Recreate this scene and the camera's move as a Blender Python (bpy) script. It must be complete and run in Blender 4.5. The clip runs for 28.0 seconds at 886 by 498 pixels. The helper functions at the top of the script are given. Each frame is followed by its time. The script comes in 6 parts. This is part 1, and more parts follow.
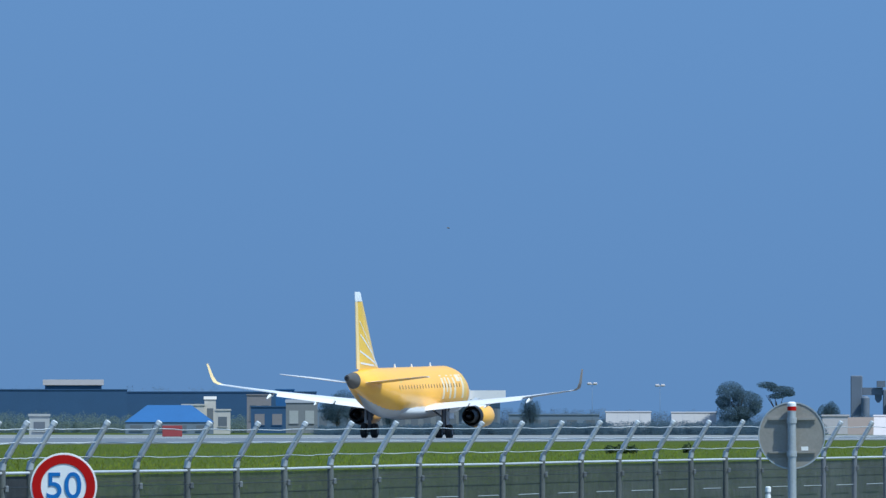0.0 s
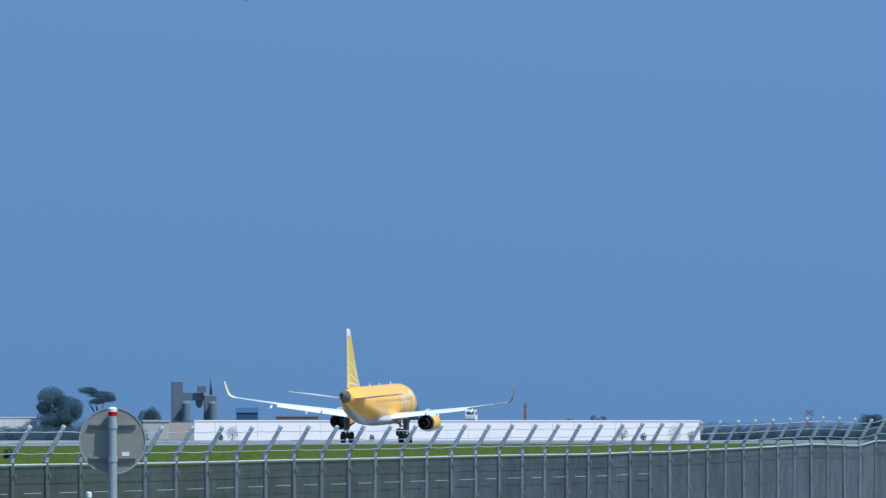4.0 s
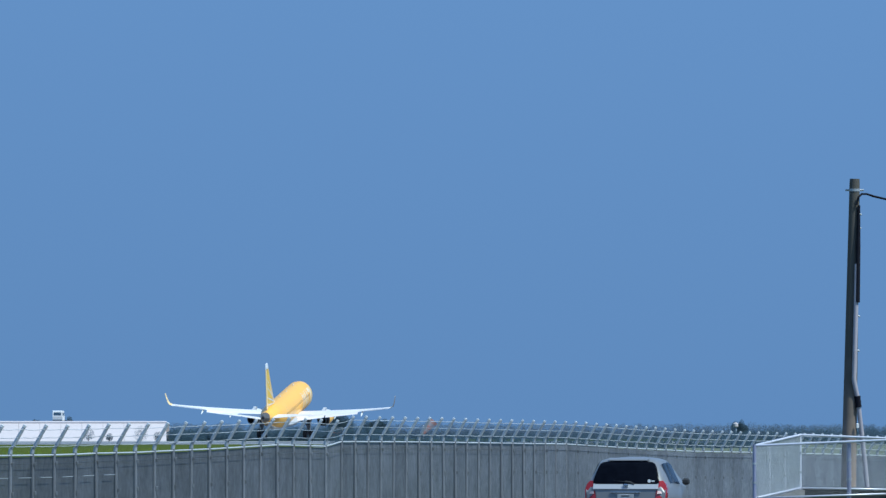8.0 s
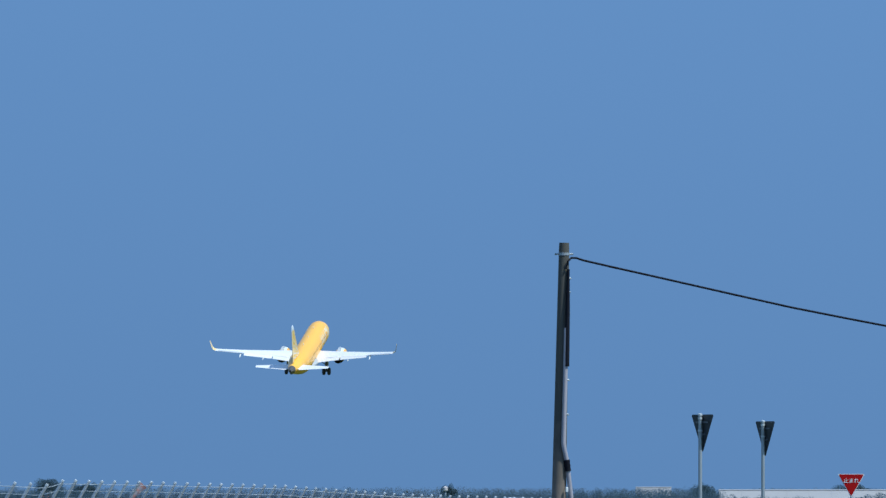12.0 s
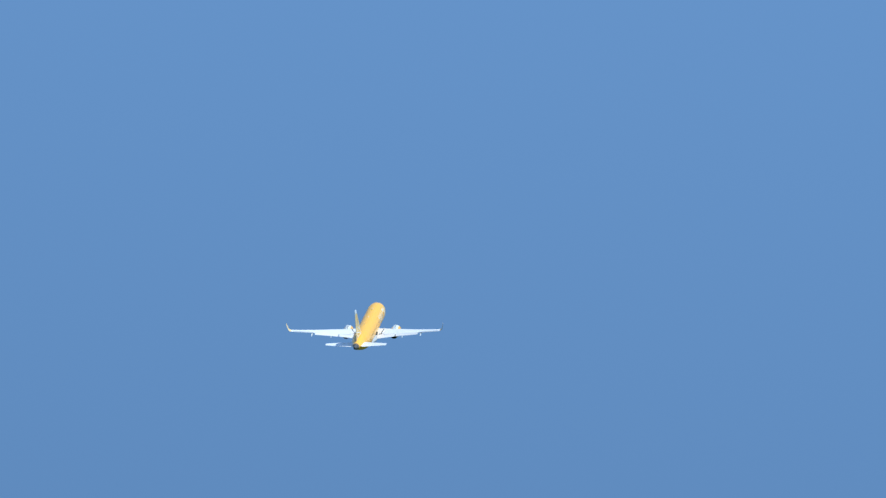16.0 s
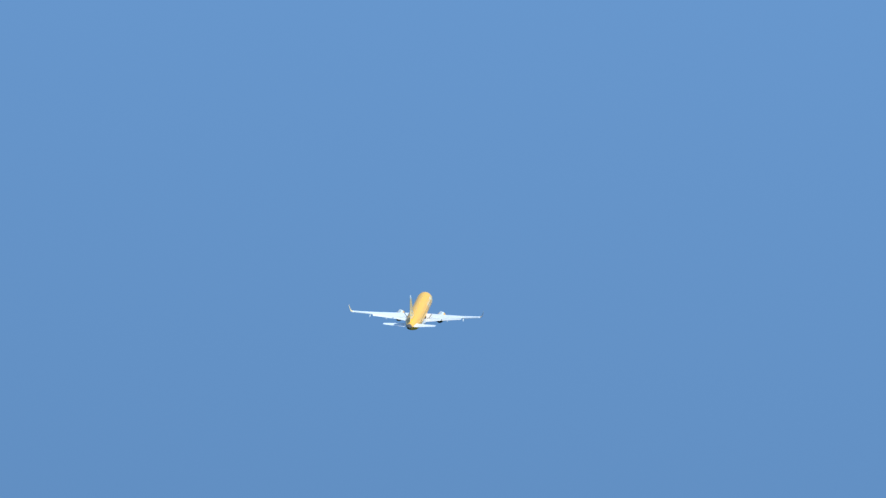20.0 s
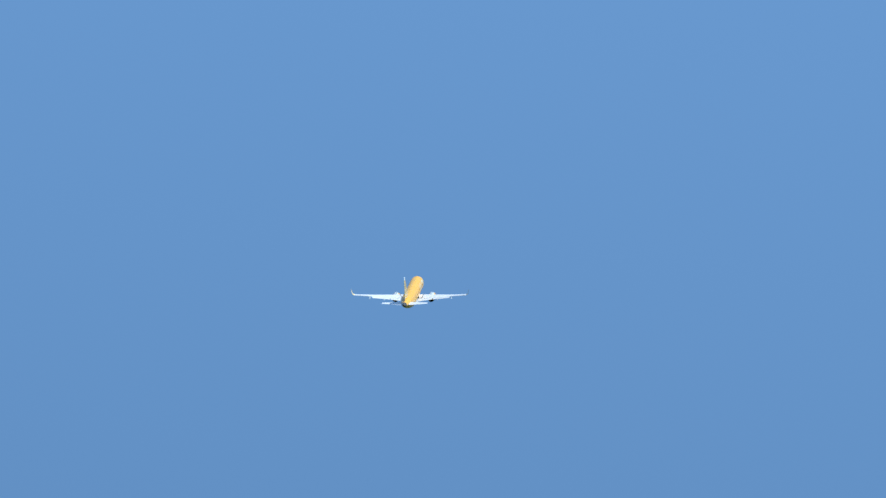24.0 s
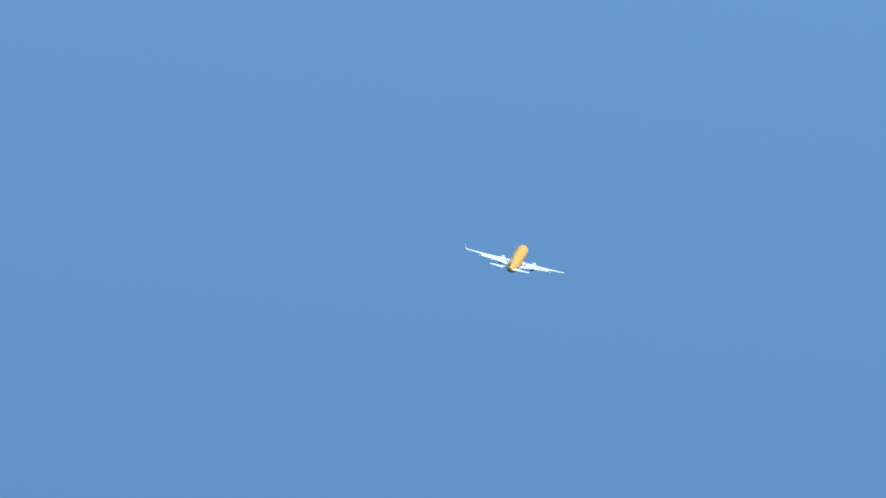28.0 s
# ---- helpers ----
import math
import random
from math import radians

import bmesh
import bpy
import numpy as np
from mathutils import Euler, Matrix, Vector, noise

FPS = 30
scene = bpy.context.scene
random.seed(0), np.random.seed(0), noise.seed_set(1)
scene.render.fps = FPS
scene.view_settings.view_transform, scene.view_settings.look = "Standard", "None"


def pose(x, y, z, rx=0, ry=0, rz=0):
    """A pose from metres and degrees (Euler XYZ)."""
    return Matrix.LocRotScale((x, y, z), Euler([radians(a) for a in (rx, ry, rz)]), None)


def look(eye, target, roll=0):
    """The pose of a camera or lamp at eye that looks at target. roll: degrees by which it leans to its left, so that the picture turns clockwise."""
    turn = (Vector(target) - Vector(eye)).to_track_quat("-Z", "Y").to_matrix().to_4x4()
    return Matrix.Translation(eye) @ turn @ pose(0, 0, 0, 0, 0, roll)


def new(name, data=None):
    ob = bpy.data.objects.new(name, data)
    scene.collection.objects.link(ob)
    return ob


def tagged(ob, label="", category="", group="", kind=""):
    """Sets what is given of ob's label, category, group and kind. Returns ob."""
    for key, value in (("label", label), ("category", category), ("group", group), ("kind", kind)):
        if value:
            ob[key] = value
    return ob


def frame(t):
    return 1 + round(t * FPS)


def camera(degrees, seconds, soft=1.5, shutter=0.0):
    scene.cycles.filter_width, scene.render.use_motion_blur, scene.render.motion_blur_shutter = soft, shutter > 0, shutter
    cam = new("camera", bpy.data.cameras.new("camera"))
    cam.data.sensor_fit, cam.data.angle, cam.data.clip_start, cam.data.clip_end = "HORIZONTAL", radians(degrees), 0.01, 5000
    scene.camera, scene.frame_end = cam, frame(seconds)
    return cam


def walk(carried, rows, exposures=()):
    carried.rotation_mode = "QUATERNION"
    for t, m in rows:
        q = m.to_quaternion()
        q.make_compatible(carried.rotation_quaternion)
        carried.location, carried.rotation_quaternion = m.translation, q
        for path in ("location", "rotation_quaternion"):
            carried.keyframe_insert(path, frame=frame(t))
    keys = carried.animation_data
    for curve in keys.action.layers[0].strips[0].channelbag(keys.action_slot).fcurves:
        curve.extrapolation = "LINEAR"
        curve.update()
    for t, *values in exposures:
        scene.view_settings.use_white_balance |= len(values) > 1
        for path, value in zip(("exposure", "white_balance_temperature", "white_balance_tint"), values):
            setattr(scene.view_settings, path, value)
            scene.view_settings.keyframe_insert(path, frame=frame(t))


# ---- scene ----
# the pan: seconds, tilt, turn in degrees
CAMERA_ROWS = [
    (0, 90.9073, -0.0000),
    (0.5, 90.9116, -0.6604),
    (1, 90.9145, -1.2749),
    (1.5, 90.9101, -1.8865),
    (2, 90.9116, -2.2282),
    (2.5, 90.9202, -2.5986),
    (3, 90.9245, -2.8082),
    (3.5, 90.9188, -3.2619),
    (4, 90.9345, -3.4500),
    (4.5, 90.9274, -3.8563),
    (6.5, 90.9274, -4.9933),
    (7, 90.9417, -5.3006),
    (7.5, 90.9389, -5.8030),
    (8, 90.9389, -6.1620),
    (8.5, 90.9417, -6.2510),
    (9, 90.9475, -6.5108),
    (9.5, 90.9475, -6.5553),
    (10, 90.9647, -6.5553),
    (10.5, 90.9905, -6.7248),
    (11, 91.0077, -7.2158),
    (11.5, 91.0250, -7.4426),
    (12, 91.2632, -7.6379),
    (12.3, 91.3923, -7.6694),
    (12.5, 91.4469, -7.7269),
    (14.5, 91.9518, -8.0743),
    (15, 92.0177, -8.2064),
    (15.5, 92.3446, -8.3241),
    (15.8, 92.4478, -8.3902),
    (16, 92.6457, -8.4260),
    (16.5, 92.8485, -8.5080),
    (17, 93.0307, -8.6302),
    (17.5, 93.2688, -8.7126),
    (18, 93.4197, -8.7034),
    (18.5, 93.5249, -8.7326),
    (19, 93.7309, -8.7783),
    (19.5, 93.7984, -8.8995),
    (20, 93.8591, -8.9862),
    (20.5, 93.9952, -9.0684),
    (21, 94.1294, -9.0555),
    (21.5, 94.2315, -9.0702),
    (23.5, 94.5932, -9.5572),
    (24, 94.7298, -9.6232),
    (24.5, 94.7553, -9.6752),
    (25, 94.8342, -9.7182),
    (25.5, 94.9145, -9.7190),
    (26, 94.9873, -9.6889),
    (26.5, 95.0280, -9.6236),
    (27, 95.0353, -9.5856),
    (27.5, 95.0982, -9.5693),
    (28, 95.3083, -9.5778),
]

# the airliner's way: seconds, place in metres, turns in degrees
PLANE_ROWS = [
    (0, -2.45, 762.43, 1.969, 0.80, 0.90, -13.73),
    (0.5, 4.47, 790.73, 1.944, 0.80, 0.95, -13.73),
    (1, 11.43, 819.20, 1.874, 0.80, 1.00, -13.73),
    (1.5, 18.38, 847.65, 1.932, 0.80, 1.10, -13.73),
    (2, 25.34, 876.15, 1.927, 0.80, 1.00, -13.73),
    (2.5, 32.33, 904.75, 1.942, 0.80, 1.00, -13.73),
    (3, 39.39, 933.64, 2.052, 0.85, 1.05, -13.73),
    (3.5, 46.61, 963.18, 2.043, 0.95, 1.10, -13.73),
    (4, 53.99, 993.37, 2.086, 1.10, 1.10, -13.73),
    (4.5, 61.51, 1024.15, 2.036, 1.50, 1.10, -13.73),
    (6.5, 93.03, 1153.16, 2.043, 5.70, 1.00, -13.69),
    (7, 101.15, 1186.37, 2.009, 6.75, 0.95, -13.64),
    (7.5, 109.38, 1220.07, 2.108, 7.20, 0.90, -13.62),
    (8, 117.66, 1253.93, 2.473, 7.61, 0.75, -13.63),
    (8.5, 126.10, 1288.06, 3.087, 8.23, 0.74, -13.66),
    (9, 134.63, 1322.55, 4.034, 9.02, 0.68, -13.77),
    (9.5, 143.18, 1357.49, 5.269, 9.89, 0.62, -13.94),
    (10, 151.86, 1392.96, 7.211, 10.75, 0.67, -14.12),
    (10.5, 160.67, 1428.94, 9.510, 11.62, 0.75, -14.33),
    (11, 169.58, 1465.35, 12.364, 12.44, 0.91, -14.53),
    (11.5, 178.58, 1502.08, 15.853, 13.13, 1.14, -14.71),
    (12, 187.62, 1538.99, 19.824, 14.10, 1.09, -14.94),
    (12.5, 196.67, 1575.97, 24.676, 15.05, 0.92, -15.17),
    (14.5, 232.28, 1723.02, 49.581, 16.55, 0.90, -15.46),
    (15, 241.18, 1759.41, 56.773, 16.85, 0.66, -15.53),
    (15.5, 250.08, 1795.84, 64.463, 16.85, 0.28, -15.65),
    (16, 259.21, 1833.24, 72.063, 16.85, 0.05, -15.72),
    (16.5, 268.35, 1870.63, 79.663, 16.85, -0.18, -15.78),
    (17, 277.49, 1908.03, 87.263, 16.85, -0.08, -15.75),
    (17.5, 286.63, 1945.43, 94.863, 16.85, 0.39, -15.61),
    (18, 295.77, 1982.83, 102.463, 16.85, 0.59, -15.55),
    (18.5, 304.91, 2020.23, 110.063, 16.86, 0.64, -15.54),
    (19, 314.05, 2057.63, 117.663, 16.86, 1.14, -15.39),
    (19.5, 323.19, 2095.03, 125.263, 16.88, 2.11, -15.09),
    (20, 332.33, 2132.43, 132.863, 16.90, 3.00, -14.82),
    (20.5, 341.47, 2169.83, 140.463, 16.91, 3.38, -14.70),
    (21, 350.60, 2207.23, 148.063, 16.92, 3.27, -14.74),
    (21.5, 359.74, 2244.63, 155.663, 16.91, 2.49, -14.97),
    (23.5, 396.30, 2394.23, 186.063, 16.95, 1.15, -15.38),
    (24, 405.44, 2431.63, 193.663, 16.96, 0.38, -15.62),
    (24.5, 414.58, 2469.03, 201.263, 16.98, 0.78, -15.49),
    (25, 423.72, 2506.43, 208.863, 17.00, 2.00, -15.12),
    (25.5, 432.85, 2543.83, 216.463, 17.05, 3.59, -14.63),
    (26, 441.99, 2581.23, 224.063, 17.11, 5.44, -14.15),
    (26.5, 451.13, 2618.63, 231.663, 17.21, 7.73, -13.70),
    (27, 460.27, 2656.03, 239.263, 17.35, 10.08, -13.39),
    (27.5, 469.41, 2693.43, 246.863, 17.49, 12.12, -13.35),
    (28, 478.55, 2730.83, 254.463, 17.68, 14.26, -13.43),
]

cam = camera(4.5, 28.0, soft=1.4)

# The tripod stands at the world's origin beside the perimeter road; the camera only pans and tilts.
EYE = 2.6
CAMERA_POSES = [(t, pose(0, 0, EYE, rx, 0, rz)) for t, rx, rz in CAMERA_ROWS]
walk(cam, CAMERA_POSES, [(0, 0.16, 5500, -4), (4, 0.12, 5500, -4), (8, 0.115, 5500, -4), (10, 0.13, 5500, -4), (12, 0.04, 5500, -4), (15, 0.03, 5500, -4), (17, 0.04, 5500, -4), (21, 0.035, 5500, -6), (25, 0.005, 5500, -6), (28, 0.005, 5500, -6)])

# ---- world, sun ----
SUN_AZ, SUN_EL = 127.0, 57.0          # degrees clockwise from +y, degrees above the horizon
world = bpy.data.worlds.new("sky")
scene.world = world
world.use_nodes = True
wn, wl = world.node_tree.nodes, world.node_tree.links
wn.clear()
w_out = wn.new("ShaderNodeOutputWorld")
w_bg = wn.new("ShaderNodeBackground")
w_sky = wn.new("ShaderNodeTexSky")
w_sky.sky_type = "NISHITA"
w_sky.sun_disc = False
w_sky.sun_elevation = radians(SUN_EL)
w_sky.sun_rotation = radians(SUN_AZ)
w_sky.altitude = 0
w_sky.air_density = 1.0
w_sky.dust_density = 0.1
w_sky.ozone_density = 0.6
w_co = wn.new("ShaderNodeTexCoord")
w_add = wn.new("ShaderNodeVectorMath")
w_add.operation = "ADD"
w_add.inputs[1].default_value = (0, 0, 1.1)
w_nrm = wn.new("ShaderNodeVectorMath")
w_nrm.operation = "NORMALIZE"
wl.new(w_co.outputs["Generated"], w_add.inputs[0])
wl.new(w_add.outputs[0], w_nrm.inputs[0])
wl.new(w_nrm.outputs[0], w_sky.inputs["Vector"])
wl.new(w_sky.outputs[0], w_bg.inputs["Color"])
w_sep = wn.new("ShaderNodeSeparateXYZ")
w_lift = wn.new("ShaderNodeMapRange")
w_lift.inputs["From Min"].default_value, w_lift.inputs["From Max"].default_value = 0.0, 0.12
w_lift.inputs["To Min"].default_value, w_lift.inputs["To Max"].default_value = 0.15, 0.15 * 1.36
wl.new(w_co.outputs["Generated"], w_sep.inputs[0])
wl.new(w_sep.outputs["Z"], w_lift.inputs["Value"])
wl.new(w_lift.outputs[0], w_bg.inputs["Strength"])
wl.new(w_bg.outputs[0], w_out.inputs["Surface"])

sun = new("sun", bpy.data.lights.new("sun", "SUN"))
sun.data.energy = 4.2
sun.data.angle = radians(0.53)
sun.data.color = (1.0, 0.92, 0.81)
SUN_DIR = Vector((math.sin(radians(SUN_AZ)) * math.cos(radians(SUN_EL)),
                  math.cos(radians(SUN_AZ)) * math.cos(radians(SUN_EL)), math.sin(radians(SUN_EL))))
sun.matrix_world = look(SUN_DIR * 100, (0, 0, 0))


# ---- materials ----
def material(name, base, other=None, rough=0.6, metal=0.0, scale=4.0, fine=40.0, bump=0.15, mix=0.5, coat=0.0, spec=0.5):
    """A surface whose colour wanders between base and other at a coarse and a fine scale (per metre), with relief."""
    m = bpy.data.materials.new(name)
    m.use_nodes = True
    n, l = m.node_tree.nodes, m.node_tree.links
    b = n["Principled BSDF"]
    other = other or tuple(c * 0.8 for c in base)
    co = n.new("ShaderNodeTexCoord")
    big, small = n.new("ShaderNodeTexNoise"), n.new("ShaderNodeTexNoise")
    big.inputs["Scale"].default_value, small.inputs["Scale"].default_value = scale, fine
    big.inputs["Detail"].default_value, small.inputs["Detail"].default_value = 4, 3
    l.new(co.outputs["Object"], big.inputs["Vector"])
    l.new(co.outputs["Object"], small.inputs["Vector"])
    both = n.new("ShaderNodeMath")
    both.operation = "MULTIPLY_ADD"
    both.inputs[1].default_value, both.inputs[2].default_value = 0.5, 0.0
    l.new(big.outputs["Fac"], both.inputs[0])
    add = n.new("ShaderNodeMath")
    add.operation = "MULTIPLY_ADD"
    add.inputs[1].default_value = 0.5
    l.new(small.outputs["Fac"], add.inputs[0])
    l.new(both.outputs[0], add.inputs[2])
    ramp = n.new("ShaderNodeValToRGB")
    ramp.color_ramp.elements[0].position, ramp.color_ramp.elements[1].position = 0.5 - mix / 3, 0.5 + mix / 3
    ramp.color_ramp.elements[0].color, ramp.color_ramp.elements[1].color = (*base, 1), (*other, 1)
    l.new(add.outputs[0], ramp.inputs[0])
    l.new(ramp.outputs[0], b.inputs["Base Color"])
    b.inputs["Roughness"].default_value, b.inputs["Metallic"].default_value = rough, metal
    b.inputs["Specular IOR Level"].default_value = spec
    b.inputs["Coat Weight"].default_value = coat
    if bump:
        bp = n.new("ShaderNodeBump")
        bp.inputs["Strength"].default_value, bp.inputs["Distance"].default_value = bump, 0.3 / fine
        l.new(small.outputs["Fac"], bp.inputs["Height"])
        l.new(bp.outputs[0], b.inputs["Normal"])
    return m


def varied(m, amount=0.25):
    """Lets the colour of a material differ a little from object to object."""
    n, l = m.node_tree.nodes, m.node_tree.links
    b = n["Principled BSDF"]
    src = b.inputs["Base Color"].links[0].from_socket
    info, hsv, mp = n.new("ShaderNodeObjectInfo"), n.new("ShaderNodeHueSaturation"), n.new("ShaderNodeMapRange")
    mp.inputs["To Min"].default_value, mp.inputs["To Max"].default_value = 1 - amount, 1 + amount
    l.new(info.outputs["Random"], mp.inputs["Value"])
    l.new(mp.outputs[0], hsv.inputs["Value"])
    l.new(src, hsv.inputs["Color"])
    l.new(hsv.outputs[0], b.inputs["Base Color"])
    return m


def islands(m, amount=0.35):
    """Lets the colour differ from clump to clump of one joined mesh."""
    n, l = m.node_tree.nodes, m.node_tree.links
    b = n["Principled BSDF"]
    src = b.inputs["Base Color"].links[0].from_socket
    geo, hsv, mp = n.new("ShaderNodeNewGeometry"), n.new("ShaderNodeHueSaturation"), n.new("ShaderNodeMapRange")
    mp.inputs["To Min"].default_value, mp.inputs["To Max"].default_value = 1 - amount, 1 + amount
    l.new(geo.outputs["Random Per Island"], mp.inputs["Value"])
    l.new(mp.outputs[0], hsv.inputs["Value"])
    l.new(src, hsv.inputs["Color"])
    l.new(hsv.outputs[0], b.inputs["Base Color"])
    return m


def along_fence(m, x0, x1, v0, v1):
    """Brightness painted into the mesh colour, rising from the fence's near end to its far end."""
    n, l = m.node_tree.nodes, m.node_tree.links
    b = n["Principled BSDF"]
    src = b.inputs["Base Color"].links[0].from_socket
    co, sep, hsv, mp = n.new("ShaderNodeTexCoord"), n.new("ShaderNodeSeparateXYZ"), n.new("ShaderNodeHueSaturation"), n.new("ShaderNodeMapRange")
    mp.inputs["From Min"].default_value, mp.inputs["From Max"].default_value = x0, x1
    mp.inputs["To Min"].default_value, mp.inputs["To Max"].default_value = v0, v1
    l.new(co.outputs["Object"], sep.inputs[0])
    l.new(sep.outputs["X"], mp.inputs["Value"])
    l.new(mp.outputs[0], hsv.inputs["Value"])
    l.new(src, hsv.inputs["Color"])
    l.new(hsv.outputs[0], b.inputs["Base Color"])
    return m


def glass(name, tint=(0.02, 0.03, 0.04)):
    return material(name, tint, tuple(c * 1.4 for c in tint), 0.06, 0, 0.8, 6, 0.0)


GOLD = material("gold_paint", (0.95, 0.50, 0.05), (0.91, 0.47, 0.045), 0.32, 0.0, 0.5, 5, 0.02, coat=0.1, spec=0.35)
GOLD_FIN = material("fin_gold_paint", (0.87, 0.56, 0.075), (0.81, 0.51, 0.06), 0.28, 0.0, 0.4, 5, 0.02, coat=0.3)
PLANE_WHITE = material("aircraft_white_paint", (0.80, 0.80, 0.79), (0.74, 0.75, 0.75), 0.3, 0, 0.6, 6, 0.02, coat=0.2)
PLANE_GREY = material("aircraft_grey_paint", (0.50, 0.51, 0.53), (0.44, 0.45, 0.47), 0.35, 0, 0.5, 6, 0.03)
WING_SKIN = material("wing_grey_white_paint", (0.80, 0.775, 0.78), (0.73, 0.705, 0.71), 0.33, 0, 0.7, 8, 0.02)
WINGLET_PAINT = material("pale_gold_paint", (0.86, 0.64, 0.30), (0.80, 0.60, 0.28), 0.3, 0.0, 0.5, 5, 0.02)
WINGLET_OUT = material("shade_toned_winglet_paint", (0.30, 0.26, 0.22), (0.26, 0.225, 0.19), 0.4, 0.0, 0.5, 5, 0.02)
TAIL_METAL = material("heat_stained_metal", (0.14, 0.125, 0.105), (0.10, 0.09, 0.08), 0.45, 0.3, 2, 14, 0.05)
DARK_METAL = material("dark_exhaust_metal", (0.05, 0.05, 0.055), (0.03, 0.03, 0.03), 0.45, 0.7, 2, 20, 0.05)
RUBBER = material("tyre_rubber", (0.018, 0.018, 0.02), (0.03, 0.03, 0.03), 0.8, 0, 5, 60, 0.2)
GEAR_STEEL = material("landing_gear_steel", (0.13, 0.14, 0.16), (0.2, 0.2, 0.22), 0.4, 0.6, 3, 30, 0.05)
CABIN_GLASS = glass("cabin_glass")
# Pane colour pulled towards the hull's gold for the haze that hides windows.
WINDOW_GLASS = material("haze_muted_window", (0.36, 0.21, 0.05), (0.30, 0.17, 0.04), 0.2, 0, 1, 8, 0.0)
GALV = varied(material("galvanised_steel", (0.35, 0.37, 0.395), (0.45, 0.47, 0.495), 0.42, 0.35, 3, 40, 0.08), 0.12)
GALV_BRIGHT = varied(material("bright_galvanised_tube", (0.52, 0.535, 0.55), (0.64, 0.655, 0.67), 0.38, 0.2, 3, 40, 0.05), 0.08)
MESH_WIRE = along_fence(varied(material("brightness_ramped_mesh_wire", (0.083, 0.088, 0.098), (0.178, 0.183, 0.201), 0.6, 0.2, 1.2, 7, 0.0, mix=0.6), 0.08), -5.0, 38.0, 0.5, 2.05)
# Two tones of one post zinc, dimmed to look half hidden by the mesh.
POST_DULL = varied(material("dim_near_post_zinc", (0.088, 0.097, 0.098), (0.12, 0.13, 0.13), 0.75, 0.1, 2, 30, 0.08), 0.15)
POST_PALE = varied(material("pale_far_post_zinc", (0.125, 0.135, 0.155), (0.165, 0.176, 0.20), 0.7, 0.1, 2, 30, 0.08), 0.15)
# The thicker posts' shade is put into this darker blue-grey.
RAIL_POST = varied(material("shade_darkened_post_paint", (0.24, 0.25, 0.36), (0.30, 0.31, 0.42), 0.45, 0.1, 3, 40, 0.05), 0.06)
RAIL_TUBE = varied(material("railing_zinc_tube", (0.58, 0.58, 0.65), (0.66, 0.66, 0.72), 0.35, 0.25, 3, 40, 0.05), 0.08)
CLAMP_STEEL = varied(material("dull_clamp_steel", (0.13, 0.137, 0.15), (0.21, 0.218, 0.23), 0.5, 0.3, 6, 60, 0.05), 0.3)
WHITE_STRIP = material("white_strip", (0.40, 0.42, 0.44), (0.28, 0.30, 0.32), 0.5, 0, 4, 30, 0.05)
SIGN_BACK = material("sign_back_aluminium", (0.33, 0.305, 0.275), (0.27, 0.25, 0.225), 0.55, 0.25, 5, 50, 0.06)
SIGN_WHITE = material("sign_white_sheeting", (0.80, 0.80, 0.80), (0.74, 0.74, 0.74), 0.4, 0, 6, 60, 0.02)
SIGN_RED = material("sign_red_sheeting", (0.43, 0.006, 0.006), (0.36, 0.005, 0.005), 0.5, 0, 6, 60, 0.02, spec=0.12)
SIGN_BLUE = material("sign_blue_sheeting", (0.02, 0.145, 0.44), (0.02, 0.13, 0.40), 0.4, 0, 6, 60, 0.02)
SIDE_GLASS = material("dark_side_glass", (0.002, 0.0025, 0.005), (0.004, 0.005, 0.009), 0.15, 0, 1, 8, 0.0, spec=0.03)
DARK_PAINT = material("dark_sign_back_paint", (0.016, 0.018, 0.022), (0.03, 0.033, 0.036), 0.5, 0, 5, 40, 0.05)
CONCRETE = material("concrete", (0.22, 0.21, 0.20), (0.16, 0.155, 0.15), 0.85, 0, 1.5, 25, 0.3)
POLE_CONCRETE = material("weathered_pole_concrete", (0.32, 0.245, 0.20), (0.25, 0.19, 0.155), 0.85, 0, 1.2, 25, 0.3)
PIPE_GREY = material("grey_conduit_plastic", (0.40, 0.365, 0.40), (0.34, 0.31, 0.345), 0.5, 0, 2, 30, 0.05)
BLACK_TAPE = material("black_cable_sheath", (0.008, 0.008, 0.014), (0.016, 0.016, 0.022), 0.8, 0, 6, 50, 0.1, spec=0.1)
CAR_PAINT = material("silver_car_paint", (0.20, 0.203, 0.212), (0.17, 0.175, 0.185), 0.38, 0.15, 1, 200, 0.0, coat=0.2)
CAR_LEDGE = material("glint_silver_car_paint", (0.46, 0.46, 0.47), (0.40, 0.40, 0.41), 0.3, 0.2, 1, 200, 0.0, coat=0.5)
WEED = islands(material("dark_green_weeds", (0.028, 0.06, 0.012), (0.055, 0.075, 0.018), 0.8, 0, 1, 8, 0.0), 0.3)
CAR_TRIM = material("black_car_plastic", (0.02, 0.02, 0.022), (0.03, 0.03, 0.03), 0.5, 0, 4, 40, 0.05)
LAMP_RED = material("red_lamp_lens", (0.34, 0.01, 0.01), (0.27, 0.008, 0.008), 0.15, 0, 5, 30, 0.0, coat=0.5)
# Lettering white mixed with gold to give the blurring of haze.
LIVERY = material("haze_toned_livery_white", (0.84, 0.72, 0.50), (0.80, 0.67, 0.44), 0.35, 0, 0.6, 6, 0.02)
LAMP_CLEAR = material("clear_lamp_lens", (0.70, 0.52, 0.48), (0.60, 0.42, 0.38), 0.15, 0, 5, 30, 0.0, coat=0.5)
